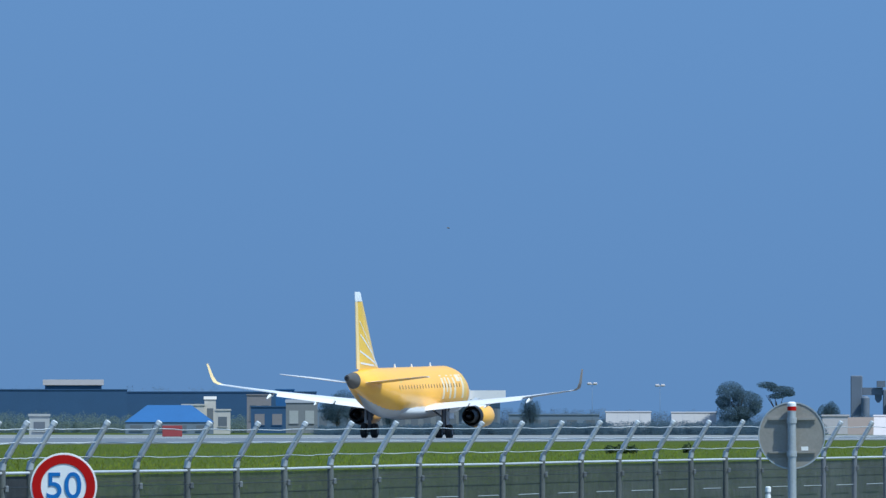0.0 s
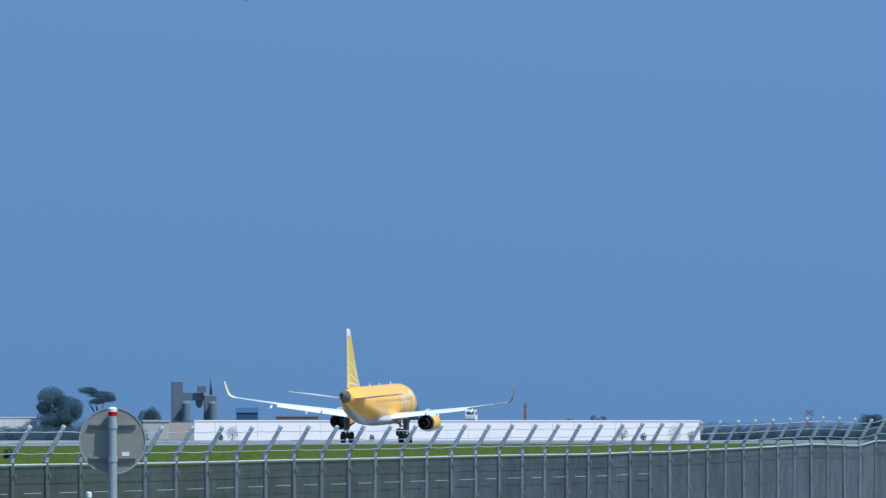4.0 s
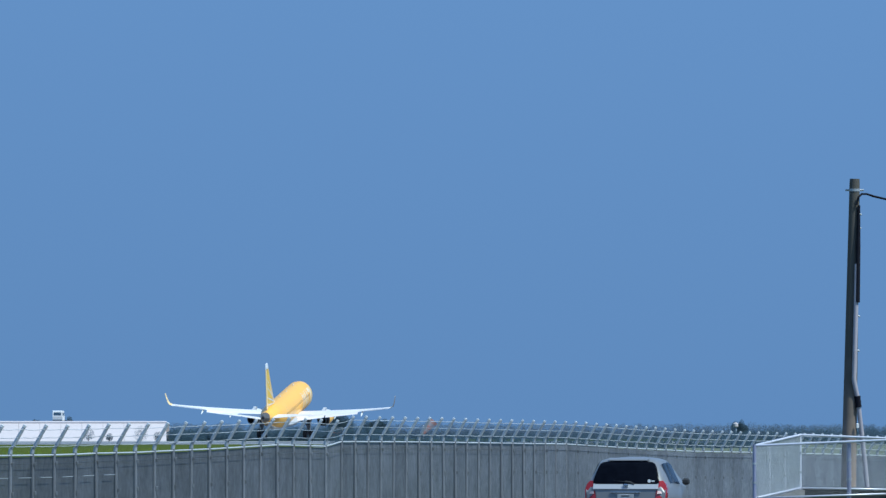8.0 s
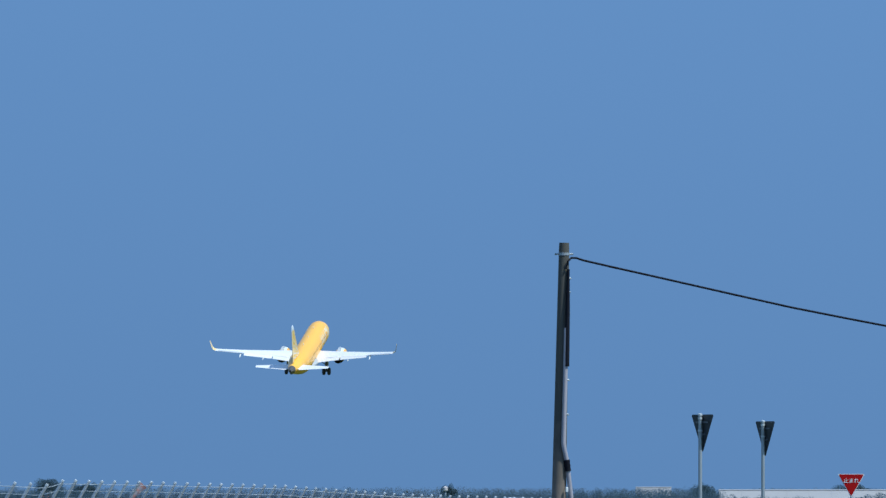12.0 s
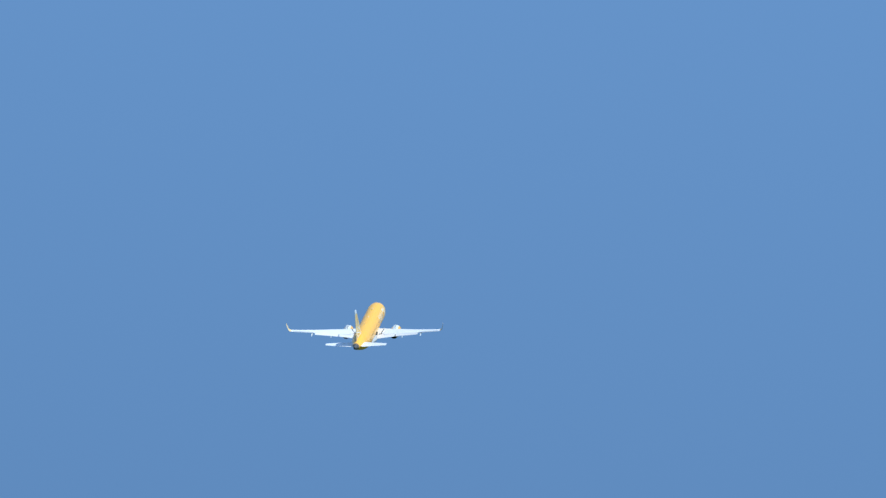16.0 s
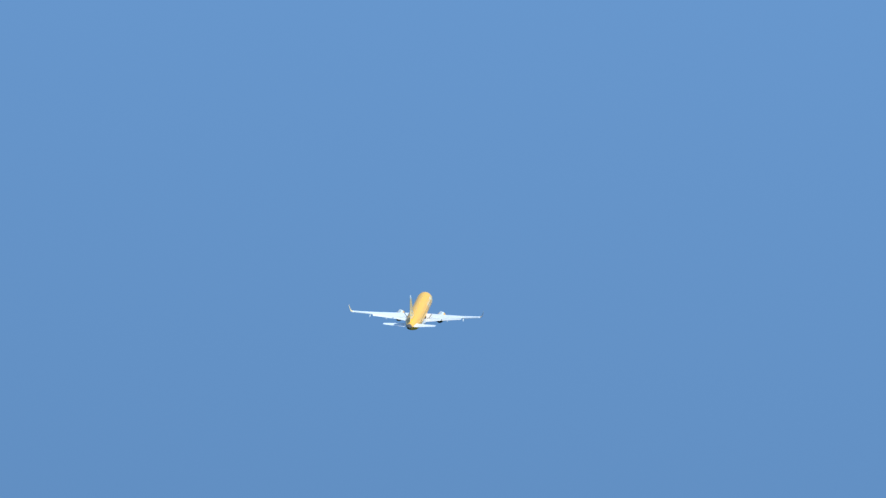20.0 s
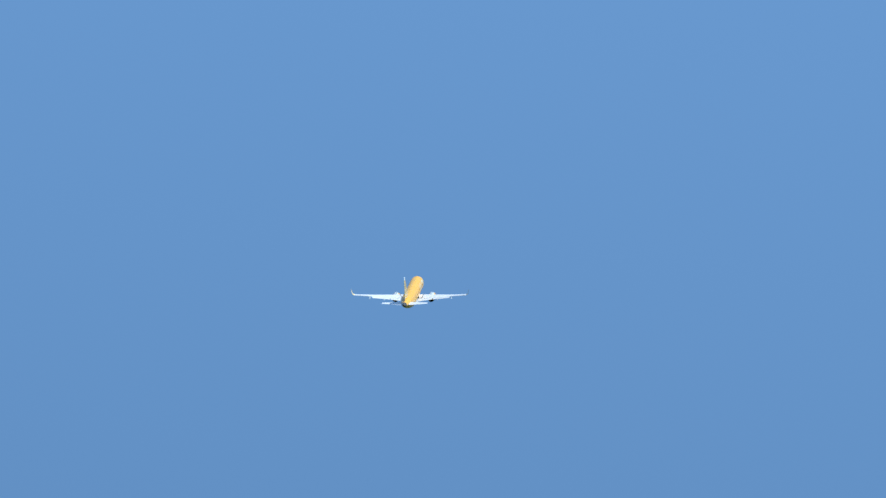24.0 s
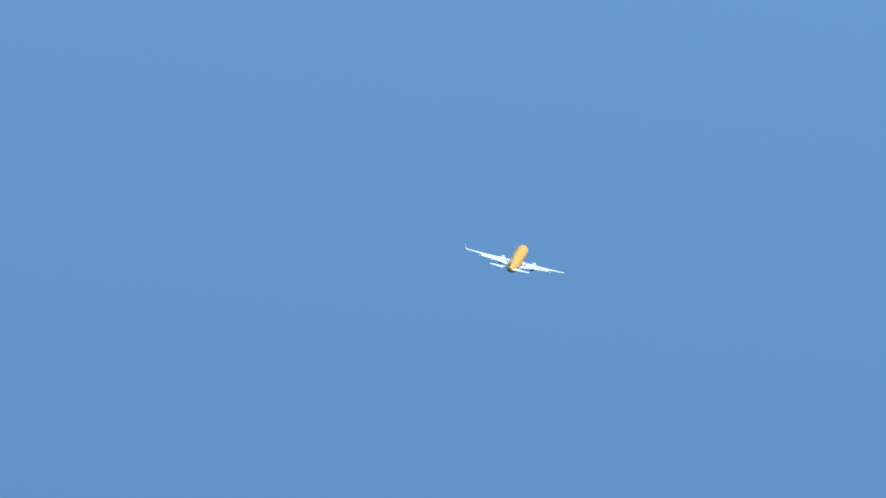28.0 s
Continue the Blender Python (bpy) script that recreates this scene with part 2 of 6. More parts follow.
CHROME = material("chrome", (0.7, 0.7, 0.72), (0.6, 0.6, 0.62), 0.15, 1.0, 5, 30, 0.0)
GRASS_BLADE = islands(material("grass_blades", (0.055, 0.09, 0.007), (0.10, 0.115, 0.014), 0.8, 0, 0.15, 1.5, 0.0, mix=0.4, spec=0.1), 0.45)
ASPHALT = material("asphalt", (0.035, 0.035, 0.037), (0.05, 0.05, 0.05), 0.85, 0, 0.3, 30, 0.3)
RUNWAY_MAT = material("grooved_runway_asphalt", (0.13, 0.13, 0.135), (0.17, 0.17, 0.17), 0.5, 0, 0.02, 3, 0.05)
PAINT_LINE = material("runway_white_paint", (0.78, 0.78, 0.77), (0.66, 0.66, 0.65), 0.6, 0, 0.2, 4, 0.05)
APRON_MAT = material("pale_airfield_paving", (0.20, 0.20, 0.19), (0.26, 0.25, 0.23), 0.6, 0, 0.01, 0.4, 0.05, mix=0.9)
BARK = material("bark", (0.09, 0.065, 0.045), (0.05, 0.04, 0.03), 0.9, 0, 2, 12, 0.5)


def translucent(m, share=0.45):
    """Leaves that let part of the light through."""
    n, l = m.node_tree.nodes, m.node_tree.links
    b = n["Principled BSDF"]
    col = b.inputs["Base Color"].links[0].from_socket
    tr, mx = n.new("ShaderNodeBsdfTranslucent"), n.new("ShaderNodeMixShader")
    mx.inputs[0].default_value = share
    l.new(col, tr.inputs["Color"])
    l.new(b.outputs[0], mx.inputs[1])
    l.new(tr.outputs[0], mx.inputs[2])
    l.new(mx.outputs[0], n["Material Output"].inputs["Surface"])
    return m


# Bluish and pale leaf colours: distance haze is painted into the base colour.
LEAF = translucent(islands(material("haze_blued_foliage", (0.112, 0.165, 0.205), (0.125, 0.178, 0.215), 0.9, 0, 0.3, 3, 0.0, spec=0.1), 0.06), 0.6)
LEAF_PALE = translucent(islands(material("haze_paled_shrubs", (0.20, 0.25, 0.22), (0.23, 0.27, 0.235), 0.9, 0, 0.05, 0.5, 0.0, spec=0.1), 0.08), 0.5)
LEAF_FAR = translucent(islands(material("haze_blued_far_foliage", (0.17, 0.22, 0.285), (0.19, 0.235, 0.295), 0.9, 0, 0.05, 0.5, 0.0, spec=0.1), 0.08), 0.5)


def ground_material():
    m = material("mown_grass", (0.046, 0.076, 0.007), (0.08, 0.09, 0.013), 0.95, 0, 0.015, 0.6, 0.4, mix=0.8, spec=0.08)
    return m


GROUND_MAT = ground_material()
HAZED_GRASS = material("haze_muted_grass", (0.075, 0.095, 0.055), (0.115, 0.125, 0.075), 0.9, 0, 0.05, 1.2, 0.3, mix=0.8)


# ---- mesh building ----
class Geo:
    """Corners and faces of one mesh, gathered piece by piece."""

    def __init__(self):
        self.v, self.f, self.m, self.loose = [], [], [], False

    def add(self, vs, fs, mi=0):
        o = len(self.v)
        self.v += [tuple(p) for p in vs]
        self.f += [tuple(i + o for i in f) for f in fs]
        self.m += [mi] * len(fs)
        return self

    def leaves(self, quads):
        """Many loose four-cornered leaves at once: an array of shape (count, 4, 3)."""
        self.loose = True
        o, n = len(self.v), len(quads)
        self.v += [tuple(p) for p in quads.reshape(-1, 3).tolist()]
        self.f += [(o + 4 * i, o + 4 * i + 1, o + 4 * i + 2, o + 4 * i + 3) for i in range(n)]
        self.m += [0] * n
        return self

    def box(self, x0, x1, y0, y1, z0, z1, mi=0, bevel=0.0):
        if bevel:
            rings = []
            b = bevel
            for z, k in ((z0, b), (z0 + b, 0), (z1 - b, 0), (z1, b)):
                rings.append([(x0 + k + b, y0 + k, z), (x1 - k - b, y0 + k, z), (x1 - k, y0 + k + b, z), (x1 - k, y1 - k - b, z),
                              (x1 - k - b, y1 - k, z), (x0 + k + b, y1 - k, z), (x0 + k, y1 - k - b, z), (x0 + k, y0 + k + b, z)])
            return self.loft(rings, mi)
        vs = [(x, y, z) for z in (z0, z1) for x, y in ((x0, y0), (x1, y0), (x1, y1), (x0, y1))]
        return self.add(vs, [(3, 2, 1, 0), (4, 5, 6, 7), (0, 1, 5, 4), (1, 2, 6, 5), (2, 3, 7, 6), (3, 0, 4, 7)], mi)

    def loft(self, rings, mi=0, caps=True, closed=True):
        n = len(rings[0])
        vs = [p for r in rings for p in r]
        fs = []
        for i in range(len(rings) - 1):
            for j in range(n if closed else n - 1):
                k = (j + 1) % n
                fs.append((i * n + j, i * n + k, (i + 1) * n + k, (i + 1) * n + j))
        if caps:
            fs += [tuple(reversed(range(n))), tuple(range((len(rings) - 1) * n, len(rings) * n))]
        return self.add(vs, fs, mi)

    def tube(self, pts, r, n=8, mi=0, caps=True):
        """A round bar along pts; r is one radius or one for each point."""
        pts = [Vector(p) for p in pts]
        rs = r if isinstance(r, (list, tuple)) else [r] * len(pts)
        rings = []
        for i, p in enumerate(pts):
            d = (pts[min(i + 1, len(pts) - 1)] - pts[max(i - 1, 0)]).normalized()
            a = d.cross(Vector((0, 0, 1)) if abs(d.z) < 0.9 else Vector((0, 1, 0))).normalized()
            b = a.cross(d)
            rings.append([tuple(p + rs[i] * (math.cos(2 * math.pi * k / n) * a + math.sin(2 * math.pi * k / n) * b)) for k in range(n)])
        return self.loft(rings, mi, caps)

    def spin(self, profile, centre, axis, n=24, mi=0, caps=True):
        """A turned body: profile of (along, radius) about an axis ('x', 'y' or 'z') through centre."""
        c = Vector(centre)
        rings = []
        for a, r in profile:
            ring = []
            for k in range(n):
                u, w = r * math.cos(2 * math.pi * k / n), r * math.sin(2 * math.pi * k / n)
                ring.append(tuple(c + Vector({"x": (a, u, w), "y": (u, a, w), "z": (u, w, a)}[axis])))
            rings.append(ring)
        return self.loft(rings, mi, caps)

    def mesh(self, name, mats, smooth=False):
        me = bpy.data.meshes.new(name)
        me.from_pydata(self.v, [], self.f)
        for m in (mats if isinstance(mats, (list, tuple)) else [mats]):
            me.materials.append(m)
        if any(self.m):
            me.polygons.foreach_set("material_index", self.m)
        if self.loose:
            return me
        bm = bmesh.new()
        bm.from_mesh(me)
        bmesh.ops.recalc_face_normals(bm, faces=bm.faces)
        if smooth:
            for f in bm.faces:
                f.smooth = len(f.verts) == 4
            for e in bm.edges:
                e.smooth = len(e.link_faces) == 2 and e.calc_face_angle(3.0) < radians(40)
        bm.to_mesh(me)
        bm.free()
        return me


def part(name, geo, mats, parent, label="", smooth=False, at=None):
    """Links a Geo (or a ready mesh) as one mesh object under a thing or a part."""
    me = geo.mesh(name, mats, smooth) if isinstance(geo, Geo) else geo
    ob = new(name, me)
    ob.parent = parent
    if at is not None:
        ob.matrix_basis = at
    if label:
        ob["label"] = label
    return ob


def thing(name, at, label, category, group="", kind=""):
    ob = new(name)
    ob.empty_display_size = 0.2
    ob.matrix_basis = at
    return tagged(ob, label, category, group, kind)


# ---- placing to fit the camera's view: bearings u and depressions v are its pixel steps of 1/19954 rad, u = 784 straight along +y ----
STEP = 19954.0


def spot(u, d, z=0.0):
    a = (u - 784.0) / STEP
    return Vector((d * math.sin(a), d * math.cos(a), z))


def level(v, d):
    """The height of what is seen v steps below the eye's level at distance d."""
    return EYE - v * d / STEP


def facing(u):
    """The turn about z by which a thing built along x, with its front towards -y, faces the camera's stand."""
    return -math.degrees((u - 784.0) / STEP)


def interp(x, table):
    for (x0, *a), (x1, *b) in zip(table, table[1:]):
        if x <= x1 or (x1, *b) == table[-1]:
            k = (x - x0) / (x1 - x0)
            vals = [p + (q - p) * k for p, q in zip(a, b)]
            return vals if len(vals) > 1 else vals[0]


# ---- ground ----
RUNWAY_AZ = radians(13.77)
RW_DIR = Vector((math.sin(RUNWAY_AZ), math.cos(RUNWAY_AZ), 0))
RW_LEFT = Vector((-math.cos(RUNWAY_AZ), math.sin(RUNWAY_AZ), 0))
RW_OFF = 184.2                         # the centre line passes this far to the left of the tripod


def runway_z(s):
    return interp(s, [(0, 1.9), (740, 1.86), (1000, 1.67), (1300, 1.6), (6000, 1.5)])


# the fence: bearing, distance, height of its top rail
FENCE = [(-140, 106, 2.151), (10, 108.6, 2.159), (150, 111, 2.162), (300, 115.7, 2.156), (400, 118.9, 2.151), (500, 122.1, 2.153),
         (560, 123.9, 2.159), (650, 126.8, 2.162), (750, 129.9, 2.167), (870, 133.7, 2.164), (1000, 137.8, 2.177), (1130, 141.9, 2.18),
         (1290, 147, 2.187), (1451, 154, 2.181), (1631, 161.8, 2.19), (1700, 164.8, 2.203), (1776, 168.2, 2.201), (2106, 182.5, 2.239),
         (2266, 189.7, 2.245), (2298, 191.2, 2.265), (2396, 195.7, 2.276), (2427, 197.2, 2.294), (2521, 201.9, 2.327), (2581, 204.9, 2.361),
         (2641, 208.3, 2.397), (2700, 214.6, 2.366), (2722, 216.9, 2.358), (2750, 220.7, 2.445), (2894, 232, 2.43), (3146, 252, 2.37),
         (3363, 272, 2.18), (3600, 288, 2.09), (3786, 303, 1.98), (3984, 318, 1.87), (4170, 332, 1.95)]


def ground_z(x, y):
    """Road level outside the fence, a low bank up to the airfield inside it."""
    d = math.hypot(x, y)
    u = 784 + STEP * math.atan2(x, y)
    s = x * RW_DIR.x + y * RW_DIR.y
    inside = runway_z(max(s, 0.0))
    if y <= 0 or abs(u) > 12000:
        fd = 90.0
    else:
        fd = interp(min(max(u, -140), 4170), [(a, b) for a, b, _ in FENCE])
    outer = interp(min(d, 400.0), [(0, 0), (130, 0.0), (177, 0.12), (205, 0.5), (226, 0.57), (247, 0.48), (261, 0.33), (268, 0.13), (300, -0.1), (400, -0.1)])
    k = min(1.0, max(0.0, (d - fd - 2.0) / 14.0))
    k = k * k * (3 - 2 * k)
    if d > 340:
        k = 1.0
    z = outer * (1 - k) + inside * k
    return z - 0.00000015 * max(0, d - 1500) ** 2


def build_ground():
    g = Geo()
    angles = [radians(a) for a in [-180, -150, -120, -90, -60, -40, -25, -15, -10, -7] + [-5 + 0.25 * i for i in range(81)] + [17, 20, 25, 40, 60, 90, 120, 150]]
    dists = [3, 30, 60, 90, 100] + [104 + 4 * i for i in range(62)] + [360, 400, 450, 500, 560, 620, 700, 800, 900, 1000, 1150, 1300, 1500, 1800, 2200, 2700, 3300, 4000, 4900]
    vs = [(0, 0, 0)]
    for d in dists:
        for a in angles:
            x, y = d * math.sin(a), d * math.cos(a)
            vs.append((x, y, ground_z(x, y)))
    n = len(angles)
    fs = [(0, 1 + (j + 1) % n, 1 + j) for j in range(n)]
    for i in range(len(dists) - 1):
        for j in range(n):
            a, b = 1 + i * n + j, 1 + i * n + (j + 1) % n
            fs.append((a, b, b + n, a + n))
    g.add(vs, fs)
    ob = new("ground", g.mesh("ground", GROUND_MAT))
    tagged(ob, "mown green airfield grass with drier yellowish patches", "ground", kind="structure")


def runway_point(s, off, lift):
    p = RW_DIR * s + RW_LEFT * (RW_OFF + off)
    return (p.x, p.y, runway_z(s) + lift)


def runway_strip(name, off0, off1, s0, s1, lift, mat, label, cat="runway", gap=0, parent=None):
    g = Geo()
    if gap:
        s = s0
        while s < s1:
            q = [runway_point(s, off0, lift), runway_point(s + gap * 0.6, off0, lift), runway_point(s + gap * 0.6, off1, lift), runway_point(s, off1, lift)]
            g.add(q, [(0, 1, 2, 3)])
            s += gap
    else:
        ss = list(np.linspace(s0, s1, 40))
        rings = [[runway_point(s, off0, lift - 0.3), runway_point(s, off0, lift), runway_point(s, off1, lift), runway_point(s, off1, lift - 0.3)] for s in ss]
        g.loft(rings)
    ob = new(name, g.mesh(name, mat))
    return tagged(ob, label, cat, kind="structure")


build_ground()
runway_strip("runway", -52, 30, 200, 1500, 0.04, RUNWAY_MAT, "grey grooved asphalt runway with white painted lines")
runway_strip("apron", 30.5, 1500, 200, 1480, 0.02, APRON_MAT, "pale grey hazy airfield paving beyond the runway", "apron")
runway_strip("runway_edge_line", -46.9, -46.0, 205, 1495, 0.05, PAINT_LINE, "white painted runway edge line on grey asphalt", "marking")
runway_strip("runway_edge_line", 25.8, 26.6, 205, 1495, 0.05, PAINT_LINE, "white painted runway edge line on grey asphalt", "marking")
runway_strip("runway_centre_line", -0.45, 0.45, 210, 1480, 0.05, PAINT_LINE, "broken white runway centre line on grey asphalt", "marking", gap=50)


def grass_tufts():
    """Taller blades along the inner side of the fence and on the field."""
    rng = random.Random(4)
    quads = []
    for _ in range(90000):
        u = rng.uniform(-100, 4200)
        fd = interp(min(max(u, -140), 4170), [(a, b) for a, b, _ in FENCE])
        p = spot(u, fd + 3 + 340 * rng.random() ** 2.8)
        if p.dot(RW_LEFT) > RW_OFF - 34:
            continue
        z = ground_z(p.x, p.y) - 0.02
        h = rng.uniform(0.03, 0.08) * (1.7 if rng.random() < 0.04 else 1)
        w = rng.uniform(0.005, 0.02)
        lx, ly = rng.uniform(-0.06, 0.06), rng.uniform(0.02, 0.1)
        quads.append(((p.x - w, p.y, z), (p.x + w, p.y, z), (p.x + lx + w * 0.4, p.y + ly, z + h), (p.x + lx - w * 0.4, p.y + ly, z + h)))
    g = Geo().leaves(np.array(quads))
    ob = new("grass", g.mesh("grass", GRASS_BLADE))
    tagged(ob, "green airfield grass tufts inside the perimeter fence", "grass", kind="stuff")


grass_tufts()


def hazed_field():
    """Olive grass of the field's far end, haze painted into its colour, just above the turf."""
    g = Geo()
    us = list(np.linspace(2700, 4700, 41))
    rings = []
    for u in us:
        fd = interp(min(u, 4170), [(a, b) for a, b, _ in FENCE]) + 18
        near = [spot(u, fd + (740 - fd) * k) for k in (0, 0.04, 0.09, 0.16, 0.25, 0.38, 0.55, 0.75, 1)]
        top = [(p.x, p.y, ground_z(p.x, p.y) + 0.06) for p in near]
        low = [(p.x, p.y, ground_z(p.x, p.y) - 0.3) for p in reversed(near)]
        rings.append(top + low)
    ob = new("hazed_field", g.loft(rings).mesh("hazed_field", HAZED_GRASS))
    tagged(ob, "olive grass with haze in its colour at the far end of the airfield", "grass", kind="structure")


hazed_field()


def perimeter_road():
    """The asphalt road outside the fence, along which the car drives, with pale edge lines."""
    mid = [(-58, -200), (-39, -100), (-20, 0), (-8, 62), (1.95, 114), (6.1, 135), (10.7, 156), (15.7, 176), (22.6, 204), (27.9, 224), (32.5, 246), (37.6, 267), (43.5, 282), (54, 306), (100, 410), (140, 500)]
    for name, o0, o1, lift, mat, label, cat in (("road", -2.9, 2.9, 0.05, ASPHALT, "dark asphalt perimeter road outside the fence", "road"),
                                                ("road_edge_line", -2.6, -2.45, 0.056, PAINT_LINE, "white painted edge line of the perimeter road", "marking"),
                                                ("road_edge_line", 2.45, 2.6, 0.056, PAINT_LINE, "white painted edge line of the perimeter road", "marking")):
        rings = []
        fine = []
        for (x0, y0), (x1, y1) in zip(mid, mid[1:]):
            n = max(2, int(math.hypot(x1 - x0, y1 - y0) / 5))
            fine += [(x0 + (x1 - x0) * k / n, y0 + (y1 - y0) * k / n) for k in range(n)]
        for i in range(1, len(fine) - 1):
            t = (Vector(fine[i + 1]) - Vector(fine[i - 1])).normalized()
            side = Vector((t.y, -t.x))
            c = Vector(fine[i])
            a, b = c + side * o0, c + side * o1
            za, zb = ground_z(a.x, a.y) + lift, ground_z(b.x, b.y) + lift
            rings.append([(a.x, a.y, za - 0.25), (a.x, a.y, za), (b.x, b.y, zb), (b.x, b.y, zb - 0.25)])
        ob = new(name, Geo().loft(rings).mesh(name, mat))
        tagged(ob, label, cat, kind="structure")


perimeter_road()


# ---- the airliner: built along +y (nose), x to its right wing, z up from the wheels' foot, y = 0 at the main gear ----
def hull_ring(y, w, zc, h, n=96):
    return [(w * math.cos(2 * math.pi * k / n), y, zc + h * math.sin(2 * math.pi * k / n)) for k in range(n)]


HULL = [(14.8, 0.06, 2.55, 0.06), (14.6, 0.42, 2.58, 0.40), (14.1, 0.78, 2.66, 0.76), (13.4, 1.05, 2.78, 1.08), (12.5, 1.28, 2.90, 1.38),
        (11.4, 1.43, 3.0, 1.58), (10.0, 1.5, 3.05, 1.675), (-6.2, 1.5, 3.05, 1.675), (-8.0, 1.46, 3.19, 1.54), (-10.0, 1.3, 3.41, 1.31),
        (-12.0, 1.02, 3.64, 1.03), (-13.6, 0.74, 3.81, 0.77), (-14.9, 0.5, 3.95, 0.55)]


def hull_at(y):
    pts = sorted((a, b, c, e) for a, b, c, e in HULL)
    return interp(y, pts)


def foil(x, le, te, z, th, n=9, up=(0, 0, 1)):
    """A closed wing section from leading edge le to trailing edge te (along y)."""
    out = []
    c = le - te
    prof = [(0, 0), (0.03, 0.45), (0.12, 0.85), (0.3, 1.0), (0.55, 0.8), (0.8, 0.4), (1, 0.06), (1, -0.06), (0.8, -0.2), (0.5, -0.5), (0.25, -0.6), (0.05, -0.35)]
    for k, t in prof:
        out.append((x + up[0] * t * th / 2, le - k * c, z + up[2] * t * th / 2))
    return out


def two_paints(me):
    """Gives the faces that look down the mesh's second paint."""
    for f in me.polygons:
        if f.normal.z < -0.05:
            f.material_index = 1
    return me


WINGS = {}


def build_airliner():
    jet = thing("airliner", pose(0, 0, 0), "gold regional jet airliner with white wings and winglets, taking off", "airplane")
    # hull, gold above and light grey below
    g = Geo()
    ys = sorted({a for a, *_ in HULL} | {y for y in np.linspace(-14.6, 14.2, 97)}, reverse=True)
    rings = [hull_ring(y, *hull_at(y)) for y in ys]
    n = 96
    for i in range(len(rings) - 1):
        for j in range(n):
            k = (j + 1) % n
            ang = (j + 0.5) / n * 360
            y = (ys[i] + ys[i + 1]) / 2
            low = 216
            if y < -5:
                low = 216 + (-5 - y) * 6
            grey = low < ang < 540 - low
            g.add([rings[i][j], rings[i][k], rings[i + 1][k], rings[i + 1][j]], [(0, 1, 2, 3)], 1 if grey else 0)
    hull = g.mesh("fuselage", [GOLD, PLANE_GREY], False)
    bm = bmesh.new()
    bm.from_mesh(hull)
    bmesh.ops.remove_doubles(bm, verts=bm.verts, dist=0.001)
    bmesh.ops.recalc_face_normals(bm, faces=bm.faces)
    for f in bm.faces:
        f.smooth = True
    bm.to_mesh(hull)
    bm.free()
    fus = part("fuselage", hull, None, jet, "gold painted fuselage with a pale grey belly")
    g = Geo().loft([hull_ring(y, *v) for y, v in ((-14.9, (0.5, 3.95, 0.55)), (-15.6, (0.36, 4.02, 0.42)), (-16.3, (0.24, 4.1, 0.28)), (-16.7, (0.17, 4.13, 0.2)))])
    cone = part("tail_cone", g, TAIL_METAL, jet, "bare grey metal tail cone", True)
    part("exhaust_pipe", Geo().spin([(-16.85, 0.11), (-16.6, 0.15)], (0, 0, 4.13), "y", 16), DARK_METAL, cone, "black exhaust opening")
    # wing root fairing
    g = Geo().loft([[(w * math.cos(a), y, 1.75 + (h if math.sin(a) < 0 else 0.5) * math.sin(a)) for a in np.linspace(0, 2 * math.pi, 28, endpoint=False)]
                    for y, w, h in ((6.0, 0.5, 0.15), (5.0, 1.35, 0.42), (3.0, 1.72, 0.56), (-2.0, 1.72, 0.56), (-4.0, 1.3, 0.42), (-5.6, 0.4, 0.1))])
    part("belly_fairing", g, PLANE_GREY, jet, "grey wing root fairing", True)
    # cabin windows, one by one
    win = Geo().loft([[(0.012 * s, 0.10 * math.cos(a), 0.15 * math.sin(a)) for a in np.linspace(0, 2 * math.pi, 10, endpoint=False)] for s in (-1, 1)])
    wm = win.mesh("cabin_window", WINDOW_GLASS)
    for side in (1, -1):
        for i in range(22):
            y = 8.9 - 0.8 * i
            w, zc, h = hull_at(y)
            zz = 3.45
            x = w * math.sqrt(max(0.0, 1 - ((zz - zc) / h) ** 2))
            part("cabin_window", wm, None, fus, at=pose(side * (x + 0.004), y, zz, 0, -14 * side, 0))
        # big livery letters as plain white bars on the forward hull
        for i, (y0, wid, z0, z1) in enumerate(((9.6, 0.5, 2.55, 4.15), (8.4, 1.0, 3.7, 4.15), (7.3, 0.5, 2.55, 4.15), (6.0, 0.5, 2.55, 4.15), (5.1, 0.4, 3.0, 4.0), (4.1, 0.5, 2.55, 4.15))):
            b = Geo()
            zs = np.linspace(z0, z1, 7)
            rows = []
            for z in zs:
                w, zc, h = hull_at(y0)
                x = (w + 0.006) * math.sqrt(max(0.0, 1 - ((z - zc) / (h + 0.006)) ** 2))
                rows.append([(side * x, y0, z), (side * x, y0 + wid, z), (side * (x - 0.03), y0 + wid, z), (side * (x - 0.03), y0, z)])
            b.loft(rows)
            part("livery_bar", b, LIVERY, fus, "white livery lettering bar")
        # doors
        for y0 in (10.2, -7.6):
            w, zc, h = hull_at(y0)
            b = Geo()
            rows = []
            for z in np.linspace(2.35, 4.1, 7):
                x = (w + 0.004) * math.sqrt(max(0.0, 1 - ((z - zc) / (h + 0.004)) ** 2))
                rows.append([(side * x, y0, z), (side * x, y0 + 0.75, z), (side * (x - 0.03), y0 + 0.75, z), (side * (x - 0.03), y0, z)])
            b.loft(rows)
            part("cabin_door", b, GOLD_FIN, fus, "gold cabin door")
    # flight deck panes
    for side in (1, -1):
        for a0, a1 in ((8, 40), (44, 80)):
            b = Geo()
            rows = []
            for y, k in ((13.75, 0.0), (13.2, 0.5), (12.75, 1.0)):
                w, zc, h = hull_at(y)
                lo, hi = radians(90 - a1), radians(90 - a0)
